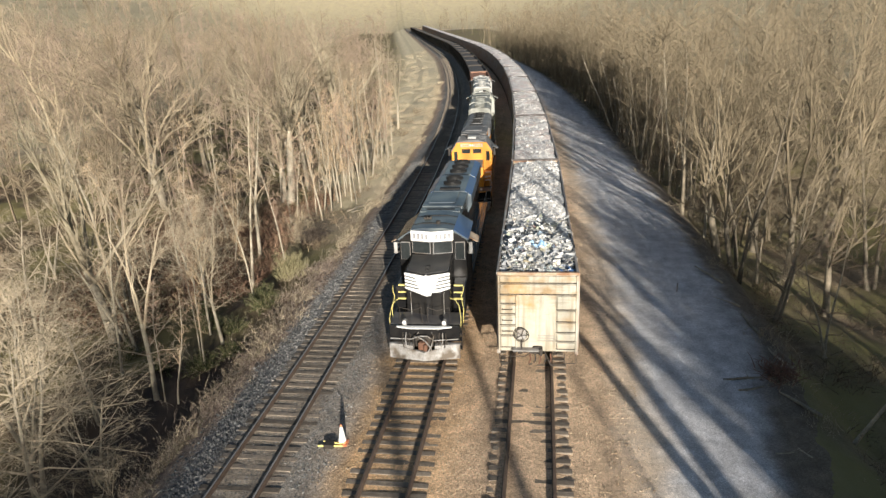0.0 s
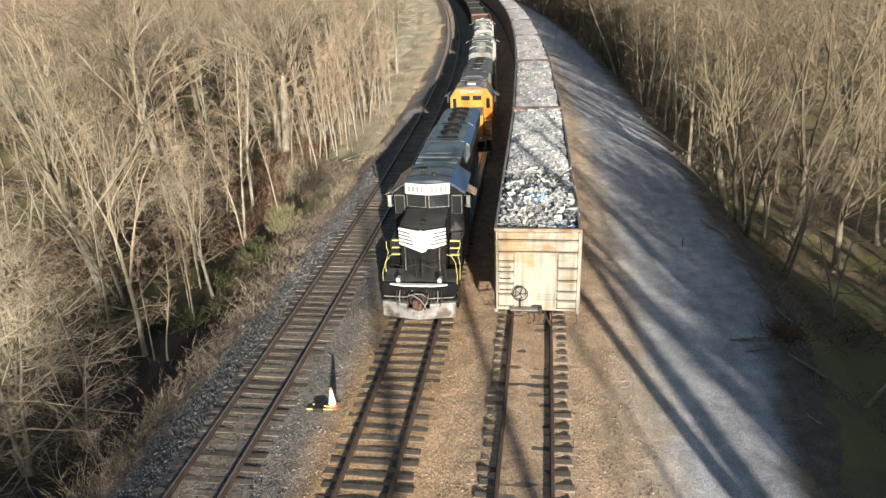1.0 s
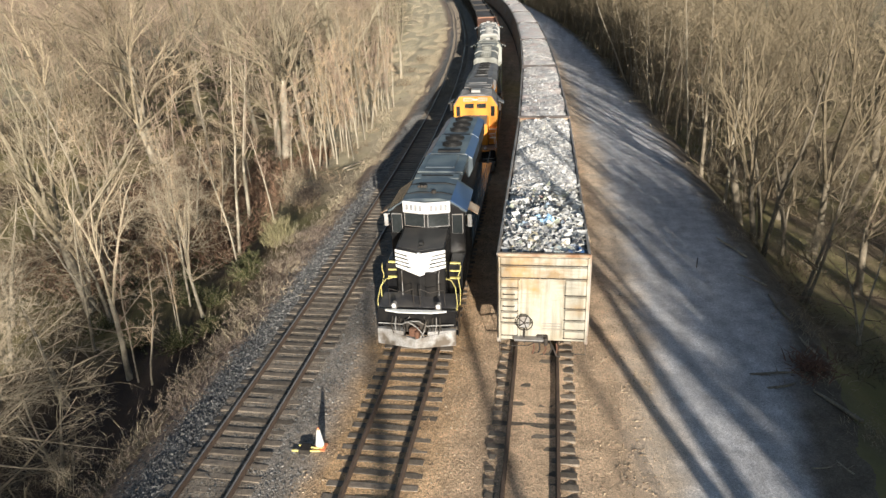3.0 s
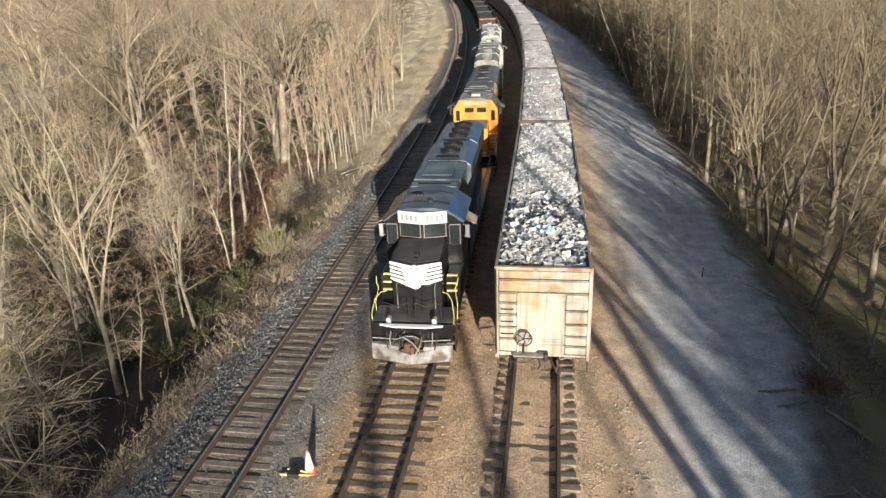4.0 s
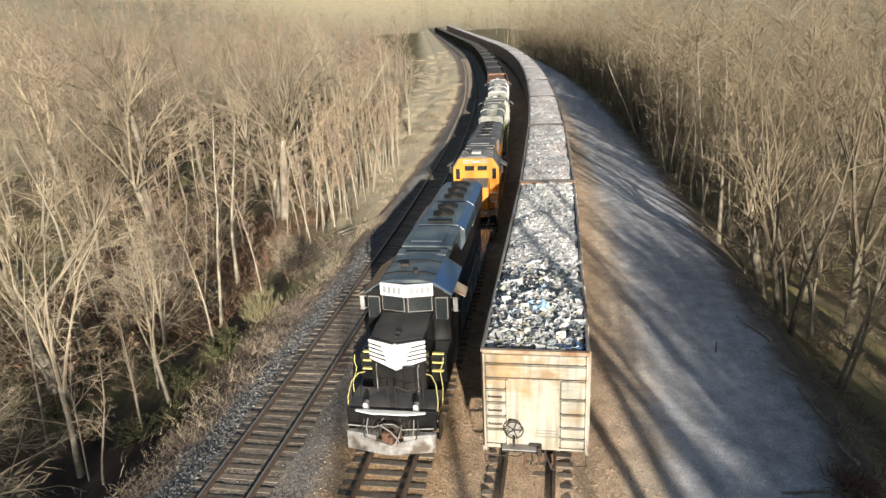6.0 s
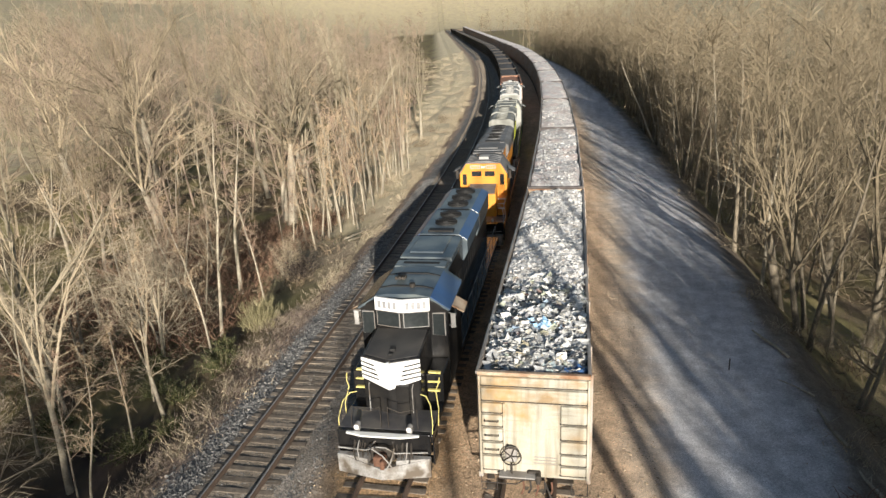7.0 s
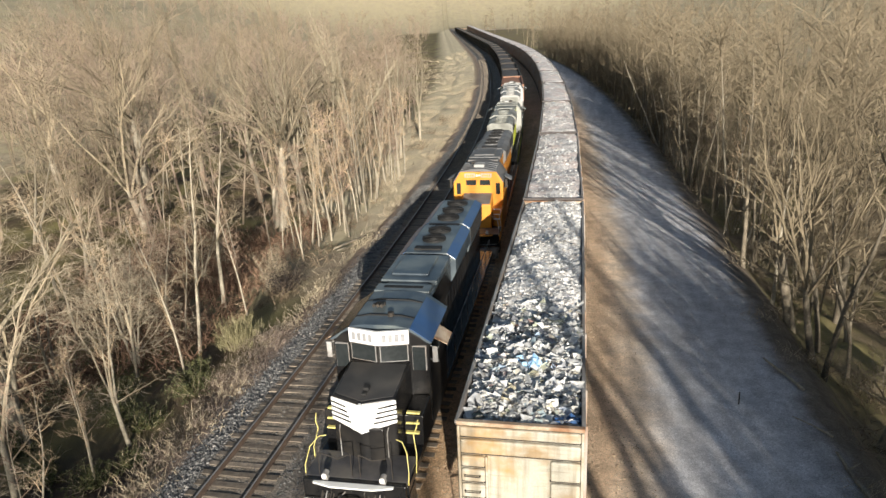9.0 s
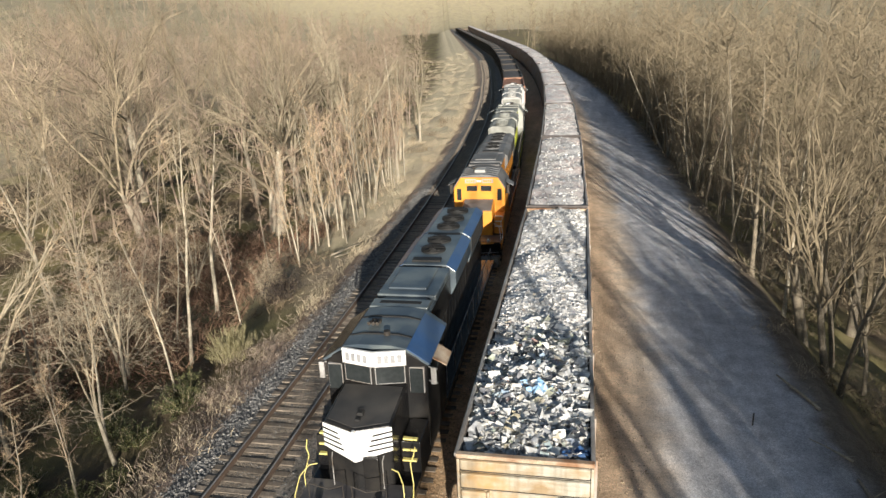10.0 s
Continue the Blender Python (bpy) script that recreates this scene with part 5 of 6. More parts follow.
FORK = dict(bendy=0.12, lift=0.02, kids=(8, 6, 4, 0), levels=3, leaders=3, limbs=8, up=(0.3, 1.0), reach=0.4, twig=0.008, len=(0.25, 0.5), fine=0.6, spread=(0.4, 0.95))
GIANT = dict(stout=(0.28, 0.42), rise=(0.6, 1.3), bendy=0.19, lift=0.02, kids=(9, 6, 4, 0), levels=3, leaders=5, limbs=12, up=(0.2, 0.9), reach=0.3, twig=0.008, fine=0.6, spread=(0.4, 1.0), len=(0.3, 0.55))

STEM = dict(bendy=0.12, lift=0.06, kids=(4, 3, 0, 0), levels=2, limbs=10, up=(0.4, 1.1), reach=0.2, twig=0.008, fine=0.5, spread=(0.3, 0.8))
PROTO = {
    "stem": [make_tree(61, 11, 0.13, STEM, lean=0.05, m_trunk=M_SHADEBARK, m_crown=M_OLIVETWIG, label="slender dark bare tree at the wood's edge"), make_tree(62, 9, 0.10, STEM, lean=0.12, m_trunk=M_SHADEBARK, m_crown=M_OLIVETWIG, label="slender dark bare tree at the wood's edge"),
             make_tree(63, 10, 0.12, STEM, lean=0.08, stems=2, m_trunk=M_BARK, m_crown=M_OLIVETWIG, label="slender twin-stemmed bare tree at the wood's edge")],
    "tall": [make_tree(1, 15, 0.24, TALL, m_crown=M_PALETWIG, label="tall bare winter tree with pale grey-brown bark"), make_tree(2, 13.5, 0.17, SLIM, label="tall bare winter tree with pale grey-brown bark"),
             make_tree(3, 16.0, 0.33, TALL, clear=0.38, m_trunk=M_PALEBARK, m_crown=M_PALETWIG, label="tall bare tree with thick pale trunk"), make_tree(4, 12.5, 0.2, TALL, lean=0.15, label="leaning bare winter tree with brown bark"),
             make_tree(41, 12, 0.15, dict(SLIM, kids=(6, 4, 2, 0)), clear=0.22, stems=2, label="bare winter tree forked near its foot")],
    "pole": [make_tree(5, 10.5, 0.085, POLE, label="slender bare tree with pale straight stem", m_trunk=M_PALEBARK, m_crown=M_TANTWIG), make_tree(6, 9, 0.07, POLE, label="slender bare tree with pale straight stem", m_trunk=M_PALEBARK, m_crown=M_TANTWIG),
             make_tree(7, 12, 0.10, POLE, lean=0.1, label="slender bare brown tree, slightly leaning"), make_tree(71, 8, 0.055, POLE, lean=0.12, label="slender bare brown tree, slightly leaning", m_crown=M_REDTWIG)],
    "arch": [make_tree(8, 8.0, 0.13, ARCH, stems=2, clear=0.22, label="spreading bare tree with arching fine branches", m_trunk=M_PALEBARK), make_tree(9, 6.5, 0.10, dict(ARCH, kids=(5, 4, 3, 0)), stems=3, clear=0.2, label="spreading bare tree with arching fine branches", m_trunk=M_PALEBARK),
             make_tree(10, 7.2, 0.12, ARCH, stems=2, clear=0.25, m_crown=M_REDTWIG, label="spreading bare tree with reddish twigs")],
    "fan": [make_tree(31, 7.5, 0.14, FAN, stems=2, clear=0.18, label="spreading pale bare tree with long arching branches", m_trunk=M_PALEBARK, m_crown=M_ARCHTWIG),
            make_tree(32, 6.2, 0.11, FAN, stems=3, clear=0.15, label="spreading pale bare tree with long arching branches", m_trunk=M_PALEBARK, m_crown=M_ARCHTWIG)],
    "fork": [make_tree(33, 11.5, 0.13, FORK, lean=0.05, label="forked bare tree with smooth pale trunk", m_trunk=M_BARK, m_crown=M_ARCHTWIG),
             make_tree(34, 9.0, 0.10, FORK, lean=0.05, label="forked bare tree with smooth pale trunk", m_trunk=M_PALEBARK, m_crown=M_ARCHTWIG)],
    # right-hand trees, built with the shade-toned bark and twigs
    "dusk_tall": [make_tree(51, 13.5, 0.2, TALL, m_trunk=M_SHADEBARK, m_crown=M_OLIVETWIG, label="tall bare winter tree, olive-brown with shade in its colour"), make_tree(52, 12.5, 0.16, SLIM, m_trunk=M_SHADEBARK, m_crown=M_OLIVETWIG, label="tall bare winter tree, olive-brown with shade in its colour"),
                  make_tree(53, 12, 0.15, dict(SLIM, kids=(6, 4, 2, 0)), clear=0.22, stems=2, m_trunk=M_SHADEBARK, m_crown=M_OLIVETWIG, label="dark bare winter tree forked near its foot")],
    "dusk_arch": [make_tree(54, 7.5, 0.12, ARCH, stems=2, clear=0.22, m_trunk=M_SHADEBARK, m_crown=M_OLIVETWIG, label="spreading dark bare tree with arching branches"), make_tree(55, 6.5, 0.1, dict(ARCH, kids=(5, 4, 3, 0)), stems=3, clear=0.2, m_trunk=M_SHADEBARK, m_crown=M_OLIVETWIG, label="spreading dark bare tree with arching branches")],
    "giant": [make_tree(36, 19, 0.42, GIANT, clear=0.42, lean=0.02, label="tall tree with thick pale straight trunk", m_trunk=M_PALEBARK, m_crown=M_TWIG), make_tree(37, 17, 0.34, GIANT, clear=0.4, lean=0.05, label="tall tree with thick pale straight trunk", m_trunk=M_PALEBARK, m_crown=M_TWIG),
              # this one has the trunk's shaded side put into its colour
              make_tree(38, 19, 0.3, GIANT, clear=0.34, lean=0.06, label="tall bare tree with rugged branches coloured as shaded", m_trunk=M_SHADEBARK, m_crown=M_OLIVETWIG)],
    "big": [make_tree(15, 22, 0.42, BIG, clear=0.62, lean=0.03, label="very tall bare tree with thick trunk"), make_tree(16, 20, 0.36, BIG, clear=0.6, lean=0.08, label="very tall bare tree with thick trunk")],
    "scrub": [make_tree(12, 3.4, 0.035, SCRUB, stems=4, clear=0.1, label="low bare thicket shrub with tangled twigs", category="shrub", name="bare_shrub"),
              make_tree(13, 4.2, 0.04, SCRUB, stems=5, clear=0.15, m_crown=M_REDTWIG, label="low bare thicket shrub with reddish twigs", category="shrub", name="bare_shrub"),
              make_tree(14, 2.6, 0.03, SCRUB, stems=5, clear=0.1, label="low bare thicket shrub with tangled twigs", category="shrub", name="bare_shrub")],
}
USED = set()
PLACED = []


def plant(kind, i, x, y, turn, size=1.0, tip=0.0, tip_to=0.0):
    ob = PROTO[kind][i]
    m = pose(x, y, ground_z(x, y) - 0.05) @ pose(0, 0, 0, 0, 0, tip_to) @ pose(0, 0, 0, tip, 0, 0) @ pose(0, 0, 0, 0, 0, turn) @ Matrix.Scale(size, 4)
    if (kind, i) in USED:
        ob = copy_thing(ob, m)
    USED.add((kind, i))
    ob.matrix_basis = m
    PLACED.append((x, y))
    return ob


# trees that stand out along the line: kind, variant, place, turn, size, tip and the way it tips
for row in [("tall", 2, -25.1, 34.3, 20, 0.9, 4, 60), ("tall", 3, -25.8, 34.9, 200, 0.9, 3, 60), ("fork", 0, -18.35, 27.3, 200, 1.0, 3, 90), ("fork", 1, -16.75, 31.6, 40, 0.9, 3, 300), ("pole", 2, -21.2, 29.0, 0, 0.75, 14, 60), ("pole", 3, -17.7, 26.9, 0, 0.75, 5, 0), ("pole", 0, -16.9, 26.7, 90, 0.6, 4, 40),
            ("pole", 1, -16.8, 29.4, 70, 0.7, 0, 0), ("pole", 3, -17.2, 29.9, 10, 0.8, 6, 20), ("pole", 0, -18.1, 32.9, 10, 0.85, 3, 200), ("fan", 0, -18.5, 19.2, 0, 1.0, 6, 100), ("fan", 1, -20.9, 22.0, 200, 1.1, 0, 0), ("fan", 1, -17.4, 21.0, 20, 0.75, 0, 0), ("fan", 0, -19.6, 24.6, 150, 0.75, 0, 0), ("scrub", 0, -15.6, 18.0, 0, 0.9, 0, 0), ("scrub", 2, -16.4, 20.2, 90, 0.9, 0, 0), ("fan", 0, -23.6, 24.8, 100, 1.0, 0, 0),
            ("tall", 1, -21.1, 47.3, 90, 0.85, 0, 0), ("giant", 0, -25.4, 66.0, 0, 1.0, 0, 0), ("giant", 1, -26.6, 67.2, 160, 1.0, 2, 90), ("giant", 1, -39.5, 66.0, 200, 1.0, 2, 200), ("giant", 0, -41.0, 68.5, 80, 0.9, 3, 120), ("giant", 1, -33.0, 88.0, 20, 1.1, 0, 0), ("giant", 0, -49.0, 80.0, 40, 1.3, 2, 10), ("giant", 2, -55.0, 86.0, 140, 1.3, 2, 100), ("giant", 2, -43.5, 84.0, 250, 1.2, 3, 30), ("giant", 1, -60.0, 80.0, 300, 1.35, 0, 0), ("giant", 2, -38.0, 96.0, 190, 1.3, 0, 0), ("giant", 2, 20.5, 52.0, 60, 0.95, 0, 0), ("giant", 2, 27.0, 64.0, 220, 1.0, 2, 80),
            ("tall", 0, -24.2, 68.5, 250, 1.0, 3, 280), ("pole", 0, -17.5, 57.6, 0, 0.9, 0, 0), ("pole", 1, -18.0, 56.2, 60, 0.95, 0, 0), ("pole", 0, -17.0, 59.4, 200, 0.85, 0, 0),
            ("pole", 2, -18.8, 59.0, 120, 0.8, 2, 40), ("pole", 1, -16.8, 61.8, 310, 1.0, 0, 0), ("pole", 3, -18.4, 62.8, 20, 1.1, 0, 0),
            ("dusk_tall", 2, 12.2, 34.4, 200, 0.8, 12, 290), ("pole", 2, 11.0, 21.7, 30, 0.7, 28, 70), ("giant", 2, 11.3, 43.3, 10, 0.78, 4, 280), ("giant", 2, 14.3, 46.0, 130, 0.7, 3, 100), ("giant", 2, 15.5, 36.5, 250, 0.6, 5, 60), ("dusk_tall", 0, 11.6, 40.6, 120, 0.8, 5, 300),
            ("pole", 2, 10.9, 45.3, 30, 0.95, 4, 280), ("pole", 0, 10.4, 56.6, 30, 0.9, 0, 0), ("pole", 2, 11.0, 58.3, 90, 1.0, 0, 0), ("arch", 2, 13.4, 30.6, 45, 0.9, 5, 300),
            ("fan", 1, -18.3, 16.4, 80, 0.9, 0, 0), ("fan", 0, -21.4, 18.6, 190, 1.0, 0, 0), ("fan", 1, -26.2, 29.0, 300, 1.2, 0, 0), ("fan", 0, -29.0, 33.0, 30, 1.2, 0, 0), ("fan", 1, -22.0, 39.5, 120, 1.0, 0, 0), ("fan", 0, -25.0, 43.0, 80, 1.0, 0, 0), ("fork", 1, -21.0, 38.0, 150, 0.9, 0, 0),
            # these stand out of view behind, placed for their shadow bands
            ("big", 0, 12.7, -10.0, 0, 1, 0, 0), ("big", 1, 11.6, -1.0, 90, 0.9, 0, 0), ("big", 0, 16.1, -5.0, 180, 0.95, 0, 0), ("big", 1, 13.9, 2.5, 200, 0.8, 0, 0), ("big", 1, 18.2, -13.0, 20, 1, 0, 0),
            ("big", 0, 11.8, -40.0, 50, 1, 0, 0), ("big", 1, 11.0, -25.0, 250, 1, 0, 0), ("big", 0, 15.4, -18.5, 300, 0.9, 0, 0)]:
    plant(*row)

rng = random.Random(21)


def clear_of(x, y, gap):
    return all((x - a) ** 2 + (y - b) ** 2 > gap * gap for a, b in PLACED)


def shade_at(x, y, y_to=30.0):
    """Where across the line the shadow of a tree at (x, y) lies by the time it reaches y_to."""
    return x - SHADOW_SLOPE * (y_to - y)


def scatter(count, u0, u1, y0, y1, kinds, gap, tries=12, keep=None):
    for _ in range(count):
        for _ in range(tries):
            u, y = rng.uniform(u0, u1), rng.uniform(y0, y1)
            if keep is not None and shade_at(u, y) < keep:
                continue
            x = u - bend(y, 1.0 if u > 0 else 1.12)
            if clear_of(x, y, gap):
                kind = rng.choice(kinds)
                plant(kind, (1, 3, 4)[rng.randrange(3)] if kind == "tall" and u > 0 else rng.randrange(len(PROTO[kind])), x, y, rng.uniform(0, 360), rng.uniform(0.75, 1.12) * (1.3 if y < 10 and u > 0 else 1.0), rng.uniform(0, 4.5), rng.uniform(0, 360))
                break


scatter(5, -36, -22, 26, 42, ("arch", "tall", "fan"), 3.2)
scatter(11, -38, -18.5, 42, 58, ("pole", "arch", "tall"), 3.2)
scatter(6, -22, -16.5, 36, 58, ("scrub", "pole"), 2.2)
scatter(28, -52, -17.5, 56, 108, ("tall", "tall", "arch", "pole"), 3.2)
scatter(46, -21.5, -15.0, 55, 84, ("pole",), 1.0)
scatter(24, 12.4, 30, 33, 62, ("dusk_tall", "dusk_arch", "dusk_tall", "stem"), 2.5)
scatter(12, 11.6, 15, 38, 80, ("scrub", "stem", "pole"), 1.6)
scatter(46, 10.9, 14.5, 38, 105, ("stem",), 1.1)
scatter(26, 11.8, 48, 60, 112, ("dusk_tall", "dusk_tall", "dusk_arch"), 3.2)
# straight trunks behind the viewer; each row: where its shadow lies at y = 30, its own y, size, tip, the way it tips
for k, (at, y, size, tip, to) in enumerate([(6.6, 6, 0.5, 7, 110), (7.7, 8, 0.45, 5, 290), (9.0, 9, 0.6, 3, 100), (9.5, 5, 0.66, 5, 260), (9.9, 10, 0.6, 2, 20), (10.3, 6, 0.66, 4, 100), (10.7, 11, 0.6, 3, 250),
                                             (11.1, 7, 0.66, 2, 90), (11.5, 12, 0.6, 3, 280), (11.9, 9, 0.66, 2, 100), (12.3, 6, 0.6, 2, 100), (13.5, 8, 0.6, 3, 90), (14.1, 11, 0.55, 5, 270), (14.8, 9, 0.6, 2, 0), (15.6, 12, 0.6, 4, 90), (10.1, 2, 0.66, 3, 90), (11.0, 1, 0.66, 3, 270), (11.7, 3, 0.66, 3, 270), (12.2, 0, 0.66, 3, 90)]):
    plant("big", k % 2, at + SHADOW_SLOPE * (30 - y), y, 67 * k, size, tip, to)
# unseen trees placed behind the viewer to throw shadows up the road and the ditch
scatter(6, 10.8, 20, -56, 12, ("pole",), 2.2)
scatter(16, 15, 36, -30, 22, ("dusk_tall", "dusk_arch", "scrub"), 2.6, 40, 8.0)
scatter(22, -17.5, -12.6, -14, 11.5, ("scrub", "arch", "scrub"), 1.3)
scatter(10, -32, -15, -30, 14, ("tall", "arch"), 3.0)


# ---------------------------------------------------------------- woods further off, brush and grass
def far_proto(seed, h, twigs, thin, thick):
    r_ = random.Random(seed)
    v, f = [], []
    pts = wander(r_, Vector((0, 0, -0.5)), Vector((r_.uniform(-0.1, 0.1), r_.uniform(-0.1, 0.1), 1)), h, 4, 0.05, 0.0)
    tube(v, f, pts, [0.12, 0.10, 0.075, 0.045, 0.015], 3)
    for k in range(26):
        t = r_.uniform(0.25, 0.98) * 4
        i = min(3, int(t))
        q = pts[i].lerp(pts[i + 1], t - i)
        up, az = r_.uniform(0.4, 1.1), r_.uniform(0, 6.28)
        d = Vector((math.cos(az) * math.cos(up), math.sin(az) * math.cos(up), math.sin(up)))
        ln = h * r_.uniform(0.14, 0.3)
        spike(v, f, q, q + d * ln, thick)
        for j in range(twigs):
            e = q + d * ln * r_.uniform(0.25, 0.9)
            spike(v, f, e, e + side_dir(r_, d, r_.uniform(0.5, 1.1)) * r_.uniform(0.6, 1.9), thin)
    return np.array(v, dtype=np.float64), f


def stem_proto(seed, h):
    r_ = random.Random(seed)
    v, f = [], []
    pts = wander(r_, Vector((0, 0, -0.5)), Vector((r_.uniform(-0.12, 0.12), r_.uniform(-0.12, 0.12), 1)), h, 4, 0.06, 0.0)
    tube(v, f, pts, [0.17, 0.15, 0.12, 0.08, 0.03], 4)
    for k in range(14):
        t = r_.uniform(0.9, 3.9)
        q = pts[int(t)].lerp(pts[int(t) + 1], t - int(t))
        up, az = r_.uniform(0.3, 1.1), r_.uniform(0, 6.28)
        e = q + Vector((math.cos(az) * math.cos(up), math.sin(az) * math.cos(up), math.sin(up))) * h * r_.uniform(0.12, 0.26)
        spike(v, f, q, e, 0.05)
        for j in range(4):
            a = q.lerp(e, r_.uniform(0.3, 0.95))
            spike(v, f, a, a + side_dir(r_, (e - q).normalized(), r_.uniform(0.5, 1.1)) * r_.uniform(0.5, 1.3), 0.02)
    return np.array(v, dtype=np.float64), f


def tiled(name, protos, spots, material, label, category):
    """Many small copies joined into one mesh. spots: variant, x, y, z, turn, size."""
    vs, fs, o = [], [], 0
    for i, x, y, z, a, s in spots:
        pv, pf = protos[i]
        c, k = math.cos(a) * s, math.sin(a) * s
        w = np.empty_like(pv)
        w[:, 0] = pv[:, 0] * c - pv[:, 1] * k + x
        w[:, 1] = pv[:, 0] * k + pv[:, 1] * c + y
        w[:, 2] = pv[:, 2] * s + z
        vs.append(w)
        fs.extend([tuple(q + o for q in face) for face in pf])
        o += len(pv)
    ob = mesh(name, np.concatenate(vs).tolist(), fs, material)
    return tagged(ob, label, category, kind="stuff")


# variants 5 to 9: thickened twigs, for unseen trees that only cast shade
FAR = [far_proto(100 + k, h, 6, 0.017, 0.034) for k, h in enumerate((12, 14, 10, 15, 9))] + [far_proto(100 + k, h, 6, 0.042, 0.08) for k, h in enumerate((12, 14, 10, 15, 9))] + [stem_proto(130, 10), stem_proto(131, 12), stem_proto(132, 8)]
for side in (-1, 1):
    spots = []
    for k in range(1000):
        y = 62 + 320 * rng.random() ** 1.5
        u = side * rng.uniform(16 if side < 0 else 12.5, 34 + 0.62 * y)
        if y < 112 and rng.random() < 0.72 or side < 0 and y > 90 and u > -16 - 0.085 * (y - 62):
            continue
        x = u - bend(y, 1.0 if u > 0 else 1.12)
        spots.append((rng.randrange(5), x, y, ground_z(x, y), rng.uniform(0, 6.28), rng.uniform(0.8, 1.25)))
    if side > 0:
        for k in range(320):
            y = rng.uniform(66, 280)
            u = 11.6 + 14 * rng.random() ** 1.6
            spots.append((rng.randrange(5), u - bend(y), y, ground_z(u - bend(y), y), rng.uniform(0, 6.28), rng.uniform(0.7, 1.15)))
    for k in range(190 if side > 0 else 0):
        y = 84 + 170 * rng.random() ** 1.2
        u = rng.uniform(11.0, 16.0)
        spots.append((10 + rng.randrange(3), u - bend(y), y, ground_z(u - bend(y), y), rng.uniform(0, 6.28), rng.uniform(0.7, 1.15)))
    for k in range(330):
        y = rng.uniform(330, 900)
        u = side * rng.uniform(36 if side < 0 else 14, 420)
        x = u - bend(y, 1.0 if u > 0 else 1.12)
        spots.append((rng.randrange(5), x, y, ground_z(x, y), rng.uniform(0, 6.28), rng.uniform(1.2, 1.9)))
    # unseen woods behind the viewer, added for the shade they throw
    for k in range(260 if side > 0 else 60):
        y = rng.uniform(-60, 24) if side > 0 else rng.uniform(-45, 8)
        x = side * rng.uniform(13.5 if side > 0 else 17, 60)
        if side > 0 and (shade_at(x, y) < 10.5 or y > 14 and x < 19):
            continue
        spots.append((rng.randrange(5), x, y, ground_z(x, y), rng.uniform(0, 6.28), rng.uniform(0.62, 0.95)))
    for k in range(110 if side > 0 else 0):
        # low unseen thicket beside the road, added just behind the viewer for its shade
        y = rng.uniform(-6, 13)
        x = 12.4 + 10 * rng.random() ** 1.3
        spots.append((rng.randrange(5), x, y, ground_z(x, y), rng.uniform(0, 6.28), rng.uniform(0.35, 0.55)))
    if side > 0:
        # unseen dense woods added close behind on the sunny side, to shade the road's far edge
        for k in range(230):
            y = rng.uniform(-30, 12)
            x = rng.uniform(10.0, 12.6) + SHADOW_SLOPE * (30 - y)
            if x > 12.4:
                spots.append((5 + rng.randrange(5), x, y, ground_z(x, y), rng.uniform(0, 6.28), min(rng.uniform(0.7, 1.05), (44 - y) * 0.0196)))
        # unseen brush added just behind the viewer to shade the road's near right edge
        for k in range(200):
            y = rng.uniform(-24, 10)
            x = rng.uniform(8.3, 12.3) + SHADOW_SLOPE * (20 - y)
            if x > 12.3:
                spots.append((5 + rng.randrange(5), x, y, ground_z(x, y), rng.uniform(0, 6.28), 0.10 + (26.0 - y) * 0.0195 * rng.uniform(0.65, 1.0)))
        # lower unseen brush added nearer by, along the same edge
        for k in range(70):
            y = rng.uniform(-6, 10)
            x = rng.uniform(8.2, 12.0) + SHADOW_SLOPE * (17 - y)
            if x > 12.3:
                spots.append((5 + rng.randrange(5), x, y, ground_z(x, y), rng.uniform(0, 6.28), 0.08 + (20 - y) * 0.018 * rng.uniform(0.7, 1.0)))
        # unseen trees added to shade the low ground beyond the verge
        for k in range(24):
            y = rng.uniform(-10, 14)
            x = rng.uniform(13.0, 21.0) + SHADOW_SLOPE * (30 - y)
            spots.append((5 + rng.randrange(5), x, y, ground_z(x, y), rng.uniform(0, 6.28), rng.uniform(0.35, 0.65)))
        # the dense edge of the woods further on
        for k in range(34):
            y = rng.uniform(48, 80)
            u = rng.uniform(12.2, 17.5)
            spots.append((rng.randrange(5), u - bend(y), y, ground_z(u - bend(y), y), rng.uniform(0, 6.28), rng.uniform(0.5, 0.85)))
        # an unseen stand of taller trees added well behind, to shade the ditch
        for k in range(34):
            y = rng.uniform(-76, -60)
            x = rng.uniform(6.5, 12.0) + SHADOW_SLOPE * (-60 - y)
            spots.append((rng.randrange(5), x, y, ground_z(x, y), rng.uniform(0, 6.28), rng.uniform(1.4, 1.65)))
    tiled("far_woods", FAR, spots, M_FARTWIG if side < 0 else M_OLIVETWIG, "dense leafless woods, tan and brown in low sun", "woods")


def brush_proto(seed, n, h, lean, r):
    r_ = random.Random(seed)
    v, f = [], []
    for k in range(n):
        a = Vector((r_.gauss(0, 0.5), r_.gauss(0, 0.5), -0.05))
        d = Vector((r_.gauss(0, lean), r_.gauss(0, lean), 1)).normalized()
        ln = h * r_.uniform(0.4, 1.1)
        m_ = a + d * ln * 0.55
        spike(v, f, a, m_ + Vector((0, 0, 0.02)), r)
        spike(v, f, a + d * ln * 0.4, m_ + (d + Vector((r_.gauss(0, 0.6), r_.gauss(0, 0.6), -0.2))).normalized() * ln * 0.5, r * 0.8)
    return np.array(v, dtype=np.float64), f


